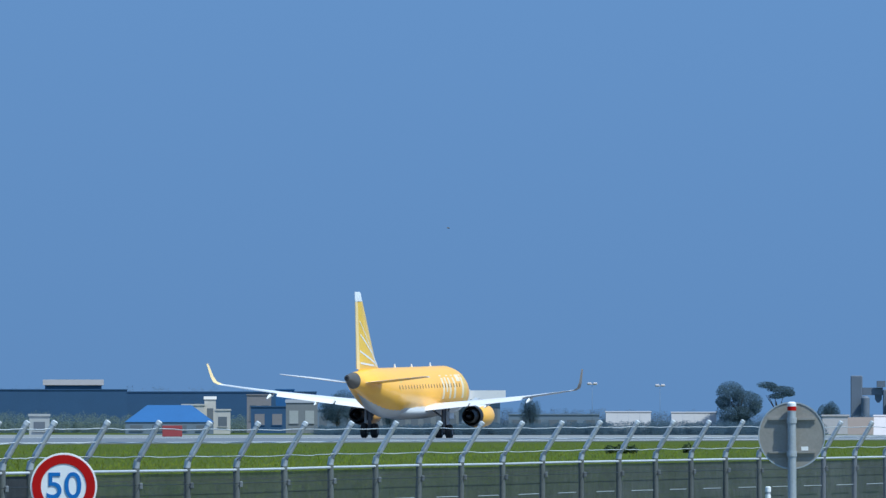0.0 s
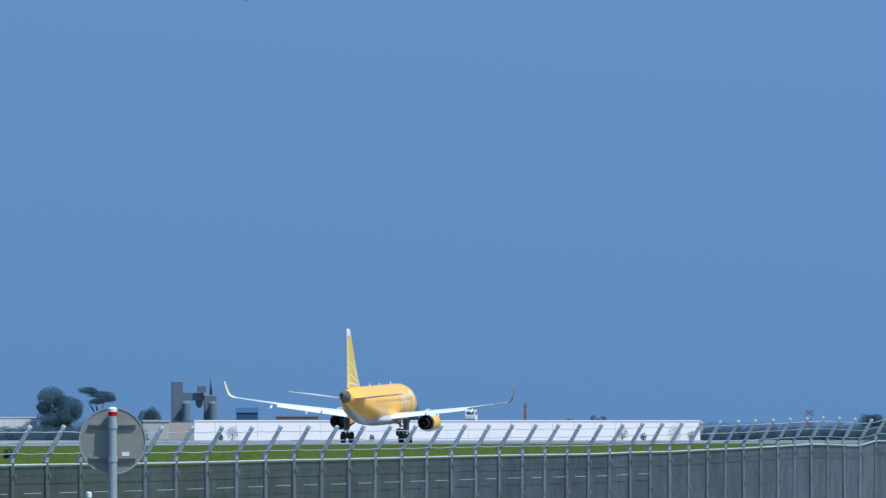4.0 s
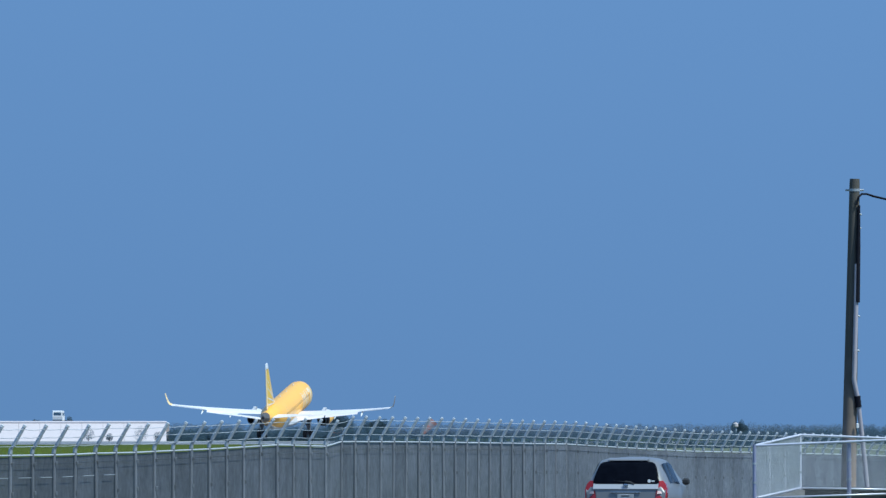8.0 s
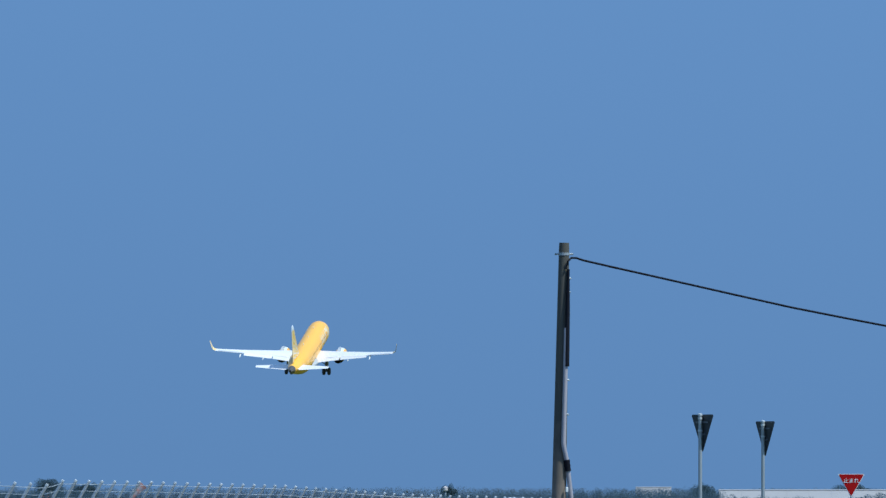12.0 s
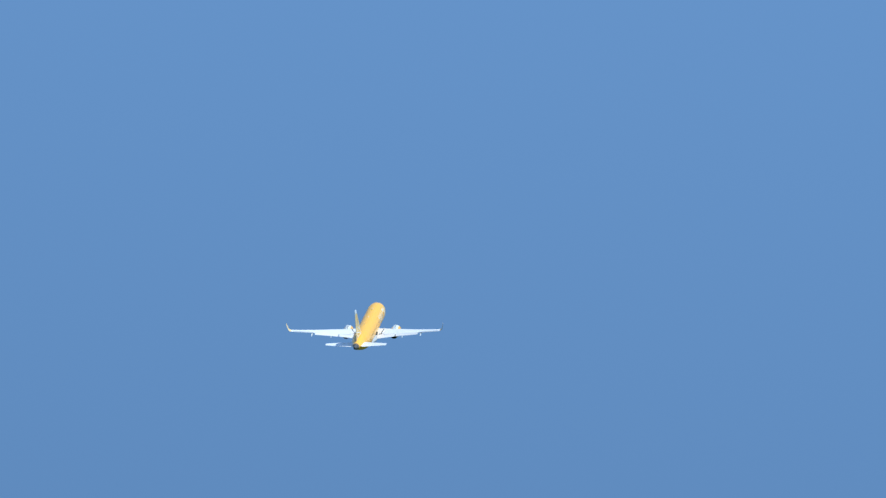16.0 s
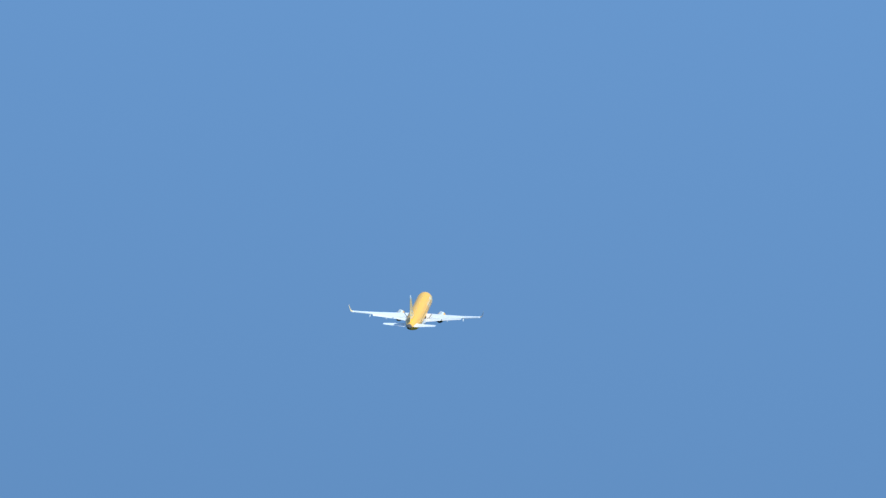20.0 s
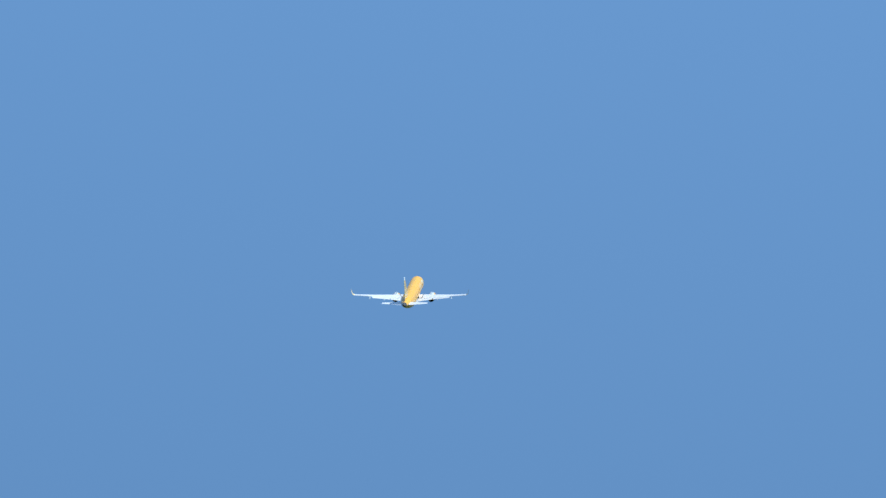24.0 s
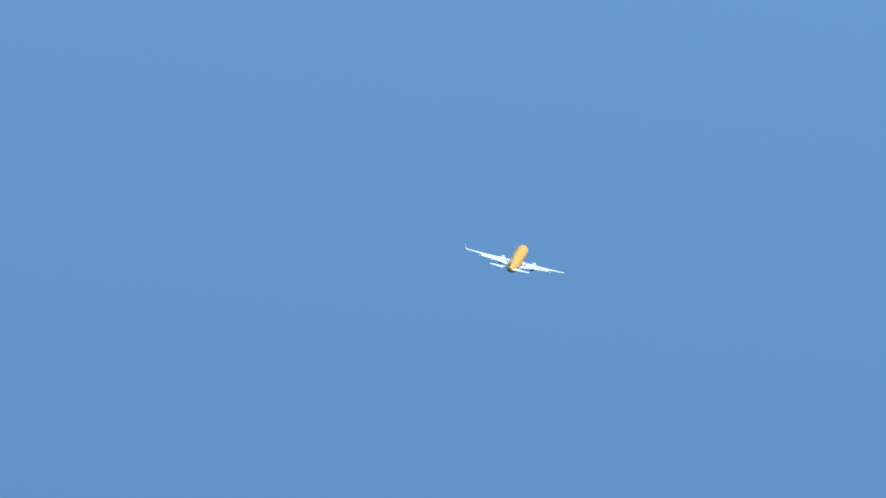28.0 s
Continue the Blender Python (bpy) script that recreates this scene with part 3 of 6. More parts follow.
                rows.append([((w + 0.01) * math.cos(a) * side, y, zc + (h + 0.01) * math.sin(a)) for a in np.linspace(lo, hi, 5)])
            b.loft(rows, caps=False, closed=False)
            part("flight_deck_pane", b, CABIN_GLASS, fus, "dark flight deck glass")
    for y, h in ((6.5, 0.26), (1.2, 0.2), (-3.5, 0.24)):
        b = Geo().loft([[(-0.03, y + 0.2, 4.70), (0.03, y + 0.2, 4.70), (0.03, y - 0.25, 4.70), (-0.03, y - 0.25, 4.70)],
                        [(-0.012, y - 0.05, 4.72 + h), (0.012, y - 0.05, 4.72 + h), (0.012, y - 0.28, 4.72 + h), (-0.012, y - 0.28, 4.72 + h)]])
        part("blade_antenna", b, PLANE_WHITE, fus, "white blade antenna")
    # wings
    for side, nm in ((1, "right"), (-1, "left")):
        sec = [(1.2, 4.3, -0.9, 1.95, 0.62), (2.6, 3.4, -1.0, 2.1, 0.56), (4.7, 2.05, -1.15, 2.36, 0.42), (8.5, -0.15, -2.0, 2.82, 0.24), (11.0, -1.55, -2.85, 3.17, 0.14), (12.3, -2.3, -3.45, 3.38, 0.1)]
        wing = WINGS[nm] = part("wing", Geo().loft([foil(side * x, le, te, z, th) for x, le, te, z, th in sec]), WING_SKIN, jet, "white swept wing with trailing edge flaps", True)
        wl_ = [(12.3, -2.3, -3.45, 3.38, 0.14, 1, 1), (12.62, -2.65, -3.6, 3.55, 0.12, 0.7, 0.7), (12.78, -2.95, -3.75, 3.9, 0.1, 1, 0.25), (13.0, -3.6, -4.05, 4.8, 0.06, 1, 0.2)]
        b = Geo().loft([foil(side * x, le, te, z, th, up=(-side * (1 if i else 0), 0, uz)) for i, (x, le, te, z, th, ux, uz) in enumerate(wl_)])
        wm_ = b.mesh("winglet", [WINGLET_PAINT, WINGLET_OUT], True)
        # Outward faces take a darker tone that stands for their shade.
        for f_ in wm_.polygons:
            if f_.normal.x * side > 0.3:
                f_.material_index = 1
        part("winglet", wm_, None, wing, "winglet, pale gold inside, bronze grey outside for its shade")
        for x0, x1, ch, tz in ((1.6, 4.6, 1.25, 0.0), (4.75, 8.5, 1.0, 0.0)):
            rows = []
            for x in (x0, x1):
                te, z = interp(x, [(a, d, e) for a, c, d, e, f_ in sec])
                c_ = ch * (1.0 if x == x0 else 0.75)
                rows.append([(side * x, te + 0.30, z + 0.06), (side * x, te - 0.1, z + 0.10), (side * x, te - c_ * 0.62, z - 0.16), (side * x, te - c_ * 0.64, z - 0.19), (side * x, te - 0.05, z - 0.10)])
            part("flap", Geo().loft(rows), WING_SKIN, wing, "extended white flap", False)
        rows = []
        for x in (8.7, 12.0):
            te, z = interp(x, [(a, d, e) for a, c, d, e, f_ in sec])
            rows.append([(side * x, te + 0.45, z + 0.045), (side * x, te - 0.12, z + 0.015), (side * x, te - 0.12, z - 0.015), (side * x, te + 0.45, z - 0.04)])
        part("aileron", Geo().loft(rows), PLANE_GREY, wing, "grey aileron")
        for x in (5.9, 9.0):
            te, z = interp(x, [(a, d, e) for a, c, d, e, f_ in sec])
            rows = [[(side * x + w * math.cos(a), te + dy, z - 0.22 - dz + 0.17 * w / 0.13 * math.sin(a)) for a in np.linspace(0, 2 * math.pi, 12, endpoint=False)]
                    for dy, w, dz in ((1.0, 0.02, -0.1), (0.6, 0.08, -0.06), (-0.1, 0.10, 0.0), (-0.6, 0.08, 0.1), (-0.95, 0.02, 0.2))]
            part("flap_track_fairing", Geo().loft(rows), PLANE_WHITE, wing, smooth=True)
        # spoiler panel line pieces on top
        for x0, x1 in ((2.7, 4.4), (5.0, 6.6), (6.7, 8.3)):
            rows = []
            for x in (x0, x1):
                le, te, z, th = interp(x, [(a, c, d, e, f_) for a, c, d, e, f_ in sec])
                y0, y1 = te + 0.55 * (le - te) * 0.5, te + 0.18 * (le - te) * 0.5
                z0 = z + 0.43 * th
                rows.append([(side * x, y0 + 0.3, z0 - 0.02), (side * x, y0 + 0.3, z0 + 0.012), (side * x, y1, z + 0.17 * th + 0.012), (side * x, y1, z + 0.12 * th)])
            part("spoiler", Geo().loft(rows), WING_SKIN, wing, "flush spoiler panel")
        # engine
        ex, ez = side * 3.95, 1.44
        outer = [(6.1, 0.62), (6.05, 0.68), (5.8, 0.75), (5.0, 0.80), (3.8, 0.80), (2.7, 0.73), (2.2, 0.66), (2.2, 0.62), (2.7, 0.64), (3.6, 0.60)]
        nm_ = Geo().spin(outer, (ex, 0, ez), "y", 32, caps=False).mesh("engine_nacelle", [GOLD, PLANE_WHITE, DARK_METAL], True)
        # Upward faces are whitened to give the crown's overexposed look.
        for f_ in nm_.polygons:
            if f_.center.y < 3.2 or f_.normal.x * (f_.center.x - ex) + f_.normal.z * (f_.center.z - ez) < 0:
                f_.material_index = 2
            elif f_.normal.z > 0.78:
                f_.material_index = 1
        nac = part("engine_nacelle", nm_, None, jet, "gold engine nacelle, its crown whitened like an overexposed highlight")
        part("engine_core", Geo().spin([(3.6, 0.60), (2.6, 0.56), (1.6, 0.44), (1.45, 0.40), (1.5, 0.34), (2.2, 0.30)], (ex, 0, ez), "y", 28), DARK_METAL, nac, "dark exhaust nozzle", True)
        part("exhaust_cone", Geo().spin([(2.2, 0.28), (1.5, 0.2), (0.95, 0.03)], (ex, 0, ez), "y", 20), DARK_METAL, nac, "", True)
        part("intake_lip", Geo().spin([(6.0, 0.59), (6.12, 0.62), (6.14, 0.65), (6.06, 0.695), (5.9, 0.74)], (ex, 0, ez), "y", 32, caps=False), CHROME, nac, "polished intake lip", True)
        part("fan_disc", Geo().spin([(5.3, 0.60), (5.4, 0.2), (5.7, 0.02)], (ex, 0, ez), "y", 28), DARK_METAL, nac, "", True)
        rows = [[(ex - w, y, z0), (ex + w, y, z0), (ex + w, y, z1), (ex - w, y, z1)] for y, z0, z1, w in ((5.0, 2.3, 2.48, 0.05), (3.8, 2.2, 2.66, 0.16), (2.0, 2.1, 2.45, 0.16), (0.4, 2.15, 2.25, 0.04))]
        part("engine_pylon", Geo().loft(rows), PLANE_GREY, jet, "grey engine pylon")
        # tailplane
        rows = [[(px, py, pz + 0.035 - 0.07 * (py - te) / (le - te)) for px, py, pz in foil(side * x, le, te, z, th)] for x, le, te, z, th in ((0.45, -11.0, -14.1, 3.75, 0.26), (2.5, -12.4, -14.5, 3.98, 0.18), (5.0, -14.0, -15.2, 4.28, 0.08))]
        tp = part("tailplane", two_paints(Geo().loft(rows).mesh("tailplane", [WING_SKIN, GOLD], True)), None, jet, "tailplane, white above and gold below")
        rows = [[(side * x, te + 0.02, z + 0.055), (side * x, te - c, z + 0.055), (side * x, te - c, z + 0.04), (side * x, te + 0.02, z + 0.02)] for x, te, z, c in ((0.9, -14.18, 3.8, 0.5), (4.9, -15.15, 4.26, 0.28))]
        part("elevator", two_paints(Geo().loft(rows).mesh("elevator", [WING_SKIN, GOLD])), None, tp)
    # fin: sections stacked upwards
    def fin_ring(z, le, te, th):
        c = le - te
        return [(th / 2 * t, le - k * c, z) for k, t in ((0, 0), (0.06, 0.55), (0.25, 1), (0.6, 0.75), (1, 0.1), (1, -0.1), (0.6, -0.75), (0.25, -1), (0.06, -0.55))]
    fin = part("fin", Geo().loft([fin_ring(4.45, -7.0, -13.5, 0.1), fin_ring(4.75, -8.3, -13.52, 0.42), (fin_ring(5.3, -9.3, -13.6, 0.44)), fin_ring(9.2, -12.85, -14.15, 0.2)]), GOLD_FIN, jet, "gold swept fin with fine white rays", True)
    part("fin_tip", Geo().loft([fin_ring(9.2, -12.85, -14.72, 0.21), fin_ring(9.7, -13.25, -14.82, 0.17), fin_ring(9.84, -13.5, -14.85, 0.08)]), PLANE_WHITE, fin, "white fin tip", True)
    part("rudder", Geo().loft([[(w, te, z), (w * 0.3, te - c, z), (-w * 0.3, te - c, z), (-w, te, z)] for z, te, c, w in ((4.7, -13.54, 0.55, 0.09), (9.18, -14.17, 0.52, 0.05))]), WINGLET_PAINT, fin, "pale gold rudder")
    for side in (1, -1):
        for (y0, z0), (y1, z1), w in (((-9.0, 4.95), (-13.4, 7.0), 0.06), ((-9.4, 4.95), (-13.4, 5.9), 0.06), ((-10.4, 5.6), (-13.6, 7.9), 0.04), ((-8.6, 4.82), (-13.2, 5.1), 0.06)):
            rows = []
            for k in np.linspace(0, 1, 6):
                y, z = y0 + (y1 - y0) * k, z0 + (z1 - z0) * k
                le, te, th = interp(z, [(4.45, -7.0, -13.5, 0.1), (4.75, -8.3, -13.52, 0.42), (5.3, -9.3, -13.6, 0.44), (9.2, -12.85, -14.15, 0.2)])
                q = (le - y) / (le - te)
                x = th / 2 * interp(min(max(q, 0), 1), [(0, 0), (0.06, 0.55), (0.25, 1), (0.6, 0.75), (1, 0.1)]) + 0.012
                rows.append([(side * x, y, z - w), (side * x, y, z + w), (side * (x - 0.03), y, z + w), (side * (x - 0.03), y, z - w)])
            part("fin_ray", Geo().loft(rows), PLANE_WHITE, fin, "white painted ray")
    # landing gear, each leg hung from its hinge
    gears = {}
    tyre = [(-0.21, 0.2), (-0.21, 0.36), (-0.17, 0.47), (-0.07, 0.51), (0.07, 0.51), (0.17, 0.47), (0.21, 0.36), (0.21, 0.2)]
    wm = Geo().spin(tyre, (0, 0, 0), "x", 24)
    wm.spin([(-0.225, 0.04), (-0.225, 0.2), (0.225, 0.2), (0.225, 0.04)], (0, 0, 0), "x", 16, 1)
    wheel_mesh = wm.mesh("wheel", [RUBBER, GEAR_STEEL], True)
    for side, nm in ((1, "right"), (-1, "left")):
        b = Geo().tube([(0, 0, 0.25), (0, 0, -0.8)], 0.2, 14).tube([(0, 0, -0.8), (0, 0, -1.5)], 0.12, 12).tube([(-0.5, 0, -1.5), (0.5, 0, -1.5)], 0.09, 10)
        b.tube([(0, -0.12, -0.5), (side * 0.42, -0.1, 0.2)], 0.07, 8).tube([(0, -0.22, 0.2), (0, -0.2, -1.35)], 0.035, 6)
        b.tube([(0, 0.1, -0.75), (0, 0.42, -1.1), (0, 0.1, -1.42)], 0.05, 8).tube([(0, -0.05, -0.6), (-side * 1.0, -0.05, 0.1)], 0.06, 8)
        leg = part("main_gear_leg", b, GEAR_STEEL, jet, "steel main landing gear leg", True, pose(side * 2.6, 0, 2.0))
        for dx in (-0.36, 0.36):
            part("wheel", wheel_mesh, None, leg, "black tyred wheel", at=pose(dx, 0, -1.5))
        b = Geo().box(*sorted((side * 0.22, side * 0.27)), -0.35, 0.4, -1.0, 0.25)
        part("gear_door", b, PLANE_GREY, leg, "grey gear door")
        gears[nm] = leg
    b = Geo().tube([(0, 0, 0.2), (0, 0, -0.6)], 0.09, 10).tube([(0, 0, -0.6), (0, 0, -1.2)], 0.06, 10).tube([(-0.25, 0, -1.2), (0.25, 0, -1.2)], 0.06, 8)
    leg = part("nose_gear_leg", b, GEAR_STEEL, jet, "steel nose landing gear leg", True, pose(0, 11.4, 1.55))
    for dx in (-0.2, 0.2):
        part("wheel", wheel_mesh, None, leg, at=pose(dx, 0, -1.2) @ Matrix.Diagonal((0.6, 0.68, 0.68, 1)))
    for dx in (-0.32, 0.32):
        part("gear_door", Geo().box(dx - 0.015, dx + 0.015, -0.6, 0.6, -0.45, 0.05), PLANE_GREY, leg)
    gears["nose"] = leg
    return jet, gears


JET, GEARS = build_airliner()


# ---- perimeter fence ----
def fence_spots():
    """Where the posts stand: bearing, distance and rail height, at bearing gaps fitted to the camera's view, which
    shrink as the fence draws away.
    """
    us = [-45.0, 4.0, 53.0, 148.0]
    gaps = [(148, 93), (498, 82), (1290, 59), (2186, 38.5), (2550, 30), (2723, 28), (2752, 23.5), (3146, 18.2), (3400, 16.4), (3984, 15.5), (4300, 22)]
    while us[-1] < 4160:
        us.append(us[-1] + interp(us[-1], gaps))
    return [(u, *interp(u, FENCE)) for u in us]


def build_fence():
    rng = random.Random(7)
    fence = thing("perimeter_fence", pose(0, 0, 0), "grey steel mesh fence with slanted barbed wire arms along the airfield", "fence")
    spots = fence_spots()
    # post with slanted arm, its origin at the top rail; the arm leans along +x
    b = Geo()
    b.tube([(0, 0, 0.03), (0, 0, 0.04), (0.012, 0, 0.10), (0.055, 0, 0.17), (0.235, 0, 0.485)], [0.036, 0.036, 0.036, 0.035, 0.03], 10)
    arm_mesh = b.mesh("slanted_arm", GALV, True)
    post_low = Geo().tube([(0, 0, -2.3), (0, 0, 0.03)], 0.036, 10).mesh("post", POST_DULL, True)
    post_far = Geo().tube([(0, 0, -2.3), (0, 0, 0.03)], 0.036, 10).mesh("post", POST_PALE, True)
    cap = Geo().tube([(0.222, 0, 0.465), (0.243, 0, 0.498), (0.249, 0, 0.507)], [0.034, 0.034, 0.018], 10).mesh("post_cap", GALV_BRIGHT, True)
    clamp = Geo().box(-0.018, 0.018, -0.02, 0.02, -0.045, 0.02, bevel=0.006).mesh("clamp", CLAMP_STEEL)
    arm_at = lambda k: (0.055 + (k - 0.17) / 0.315 * 0.18) if k > 0.17 else 0.055 * max(0, (k - 0.04) / 0.13)
    for i, (u, d, z) in enumerate(spots):
        armed = u < 3990
        p = spot(u, d, z)
        turn = facing(u)
        post = part("post", post_low if u < 1380 else post_far, None, fence, at=pose(p.x, p.y, p.z, rng.uniform(-0.7, 0.7), rng.uniform(-0.8, 0.8), turn))
        if armed:
            part("slanted_arm", arm_mesh, None, post)
            part("post_cap", cap, None, post)
        if i + 1 == len(spots):
            break
        u1, d1, z1 = spots[i + 1]
        q = spot(u1, d1, z1)
        run = q - p
        side = Vector((math.cos(radians(turn)), math.sin(radians(turn)), 0))
        out = Matrix.Rotation(-radians(turn), 3, "Z") @ run.cross(Vector((0, 0, 1))).normalized() * 0.05
        # top rail
        part("top_rail", Geo().tube([p, q], 0.0145, 8), GALV_BRIGHT, fence)
        # clamps on the posts
        for dz in (-0.135, -0.62):
            if i % 9 == 4 and dz < -0.2:
                continue
            part("clamp", clamp, None, post, at=pose(out.x, out.y, dz + rng.uniform(-0.008, 0.008)))
        # barbed wires on the arms, with a little sag and kinks
        if armed and u1 < 3990:
            for hgt in (0.15, 0.295, 0.43):
                off = side * arm_at(hgt)
                pts = []
                for k in np.linspace(0, 1, 7):
                    s = p + run * k + off + Vector((0, 0, hgt - 0.009 * math.sin(math.pi * k) + (rng.uniform(-0.0045, 0.0045) if 0 < k < 1 else 0)))
                    pts.append(s)
                part("barbed_wire", Geo().tube(pts, 0.0055 * max(1.0, d / 200), 5, caps=False), GALV_BRIGHT, fence)
        # mesh panel: upright wires and a few lengthwise ones
        g = Geo()
        cnt, wr, off = interp(u, [(600, 50, 0.0032, -0.02), (2400, 50, 0.0030, -0.02), (3080, 50, 0.0028, -0.02), (3160, 50, 0.0028, 0.04), (4200, 50, 0.0027, 0.04)])
        cnt = int(cnt)
        across = run.cross(Vector((0, 0, 1))).normalized()
        along = Vector((run.x, run.y, 0)).normalized()
        for k in range(cnt):
            c = p + run * ((k + 0.5) / cnt) + across * off
            vs = []
            for zz in (-0.03, -1.95):
                for o in (along * wr + across * wr, -along * wr + across * wr, -along * wr - across * wr, along * wr - across * wr):
                    vs.append((c.x + o.x, c.y + o.y, c.z + zz))
            g.add(vs, [(0, 1, 5, 4), (1, 2, 6, 5), (2, 3, 7, 6), (3, 0, 4, 7)])
        for zz in np.arange(-0.1, -1.9, -0.15):
            a, b_ = p + Vector((0, 0, zz)), q + Vector((0, 0, zz))
            g.add([a + Vector((0, 0, wr)) + across * (off - 0.003), b_ + Vector((0, 0, wr)) + across * (off - 0.003), b_ - Vector((0, 0, wr)) + across * (off - 0.003), a - Vector((0, 0, wr)) + across * (off - 0.003)], [(0, 1, 2, 3)])
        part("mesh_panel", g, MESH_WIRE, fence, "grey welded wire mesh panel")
        # tension bar below the rail
        lo = Vector((0, 0, -0.14)) + across * (0.045 if off < 0 else off + 0.008)
        part("tension_wire", Geo().tube([p + lo, q + lo], 0.004, 5, caps=False), DARK_METAL, fence)
        # Thin white dash along part of each nearer panel.
        if u < 2350:
            lo = Vector((0, 0, -0.37)) + across * 0.052
            s0, s1 = 0.27 + rng.uniform(-0.04, 0.04), 0.80 + rng.uniform(-0.05, 0.05)
            part("mesh_dash", Geo().tube([p + run * s0 + lo, p + run * s1 + lo], 0.0055, 5), WHITE_STRIP, fence, "thin white strip on the mesh")


build_fence()


# ---- signs ----
def text_mesh(s, size, mat, depth=0.003):
    cu = bpy.data.curves.new("writing", "FONT")
    cu.body, cu.size, cu.extrude = s, size, depth
    cu.offset = size * 0.006
    cu.align_x, cu.align_y = "CENTER", "CENTER"
    tmp = new("writing", cu)
    me = bpy.data.meshes.new_from_object(tmp.evaluated_get(bpy.context.evaluated_depsgraph_get()))
    bpy.data.objects.remove(tmp)
    bpy.data.curves.remove(cu)
    me.materials.clear()
    me.materials.append(mat)
    return me


def disc(g, r, y0, y1, n=48, mi=0, r0=0.0):
    if r0:
        return g.spin([(y0, r0), (y0, r), (y1, r), (y1, r0), (y0, r0)], (0, 0, 0), "y", n, mi, caps=False)
    return g.spin([(y0, r - 0.003), (y0 + 0.003, r), (y1 - 0.003, r), (y1, r - 0.003)], (0, 0, 0), "y", n, mi)


def speed_sign():
    u, d = 113, 101.7
    z = level(104, d)
    p = spot(u, d, 0)
    base = ground_z(p.x, p.y)
    s = thing("speed_limit_sign", pose(p.x, p.y, base, 0, 0, facing(u)), "round red-rimmed white speed limit sign with blue figures on a pole", "road sign")
    h = z - base
    part("pole", Geo().tube([(0, 0.06, 0), (0, 0.06, h + 0.28)], 0.038, 12), GALV, s, "grey steel sign pole", True)
    plate = part("plate", disc(Geo(), 0.302, -0.004, 0.008), SIGN_WHITE, s, "white round plate", True, pose(0, 0, h))
    part("red_ring", disc(Geo(), 0.285, -0.010, -0.004, r0=0.205), SIGN_RED, plate, "red rim", True)
    part("figures", text_mesh("50", 0.335, SIGN_BLUE), None, plate, "blue figures 50", at=pose(0, -0.008, -0.005, 90, 0, 0))
    for dz in (-0.14, 0.14):
        part("bracket", Geo().box(-0.16, 0.16, 0.008, 0.03, h + dz - 0.018, h + dz + 0.018), GALV, s)


def back_sign():
    u, d = 1401, 101.7
    z = level(14, d)
    p = spot(u, d, 0)
    base = ground_z(p.x, p.y)
    s = thing("road_sign", pose(p.x, p.y, base, 0, 0, facing(u)), "bare grey back of a round road sign on a steel pole", "road sign")
    h = z - base
    plate = part("plate", disc(Geo(), 0.300, 0.05, 0.058), SIGN_BACK, s, "grey aluminium sign back", True, pose(0, 0, h))
    part("rim", disc(Geo(), 0.304, 0.044, 0.062, r0=0.292), GALV, plate, "folded rim", True)
    part("sticker", Geo().box(0.085, 0.148, 0.046, 0.049, -0.136, -0.10), SIGN_WHITE, plate, "small white sticker")
    for dz in (0.135, -0.165):
        b = Geo().box(-0.21, 0.21, 0.022, 0.049, dz + 0.004, dz + 0.022).box(-0.21, 0.21, 0.04, 0.049, dz - 0.022, dz + 0.004)
        part("bracket", b, SIGN_BACK, s, "bracket channel", at=pose(0, 0, h))
        part("pole_clip", Geo().spin([(dz - 0.025, 0.046), (dz + 0.025, 0.046)], (0, -0.018, 0), "z", 16), GALV, s, at=pose(0, 0, h))
    part("pole", Geo().tube([(0.01, -0.018, 0), (0, -0.018, h + 0.22)], 0.039, 16), GALV, s, "grey steel sign pole", True)
    cap = part("reflector_band", Geo().spin([(0.225, 0.041), (0.262, 0.041)], (0, -0.018, h), "z", 16), SIGN_RED, s, "red reflector band", True)
    part("pole_cap", Geo().spin([(0.262, 0.041), (0.29, 0.041), (0.305, 0.02)], (0, -0.018, h), "z", 16), SIGN_WHITE, s, "white pole cap", True)


def marker_post():
    u, d = 1359, 140
    p = spot(u, d, 0)
    base = ground_z(p.x, p.y)
    h = level(104, d) - base
    s = thing("marker_post", pose(p.x, p.y, base, 0, 0, facing(u)), "slim white plastic marker post beside the fence", "post")
    part("shaft", Geo().tube([(0, 0, 0), (0, 0, h - 0.1)], 0.035, 12), SIGN_WHITE, s, "", True)
    part("band", Geo().spin([(h - 0.1, 0.03), (h - 0.07, 0.03)], (0, 0, 0), "z", 12), GALV, s, "grey band", True)
    part("head", Geo().tube([(0, 0, h - 0.07), (0, 0, h - 0.01), (0, 0, h)], [0.036, 0.036, 0.02], 12), SIGN_WHITE, s, "", True)


def triangle(g, side, y0, y1, inset=0.0, mi=0, rnd=0.04):
    """An upright plate, point downwards, with rounded corners, its top edge at z = 0."""
    hgt = side * math.sqrt(3) / 2
    cx = [(-side / 2 + inset * 1.732, -inset), (side / 2 - inset * 1.732, -inset), (0, -hgt + 2 * inset)]
    ring = []
    cen = Vector((0, -hgt / 3))
    for i, c in enumerate(cx):
        c = Vector(c)
        a, b = Vector(cx[i - 1]), Vector(cx[(i + 1) % 3])
        for k in (0, 0.5, 1):
            e = c + (a - c).normalized() * rnd * (1 - k) + (b - c).normalized() * rnd * k
            if k == 0.5:
                e = e.lerp(c, 0.35)
            ring.append((e.x, e.y))
    return g.loft([[(x, y, z) for x, z in ring] for y in (y0, y1)], mi)


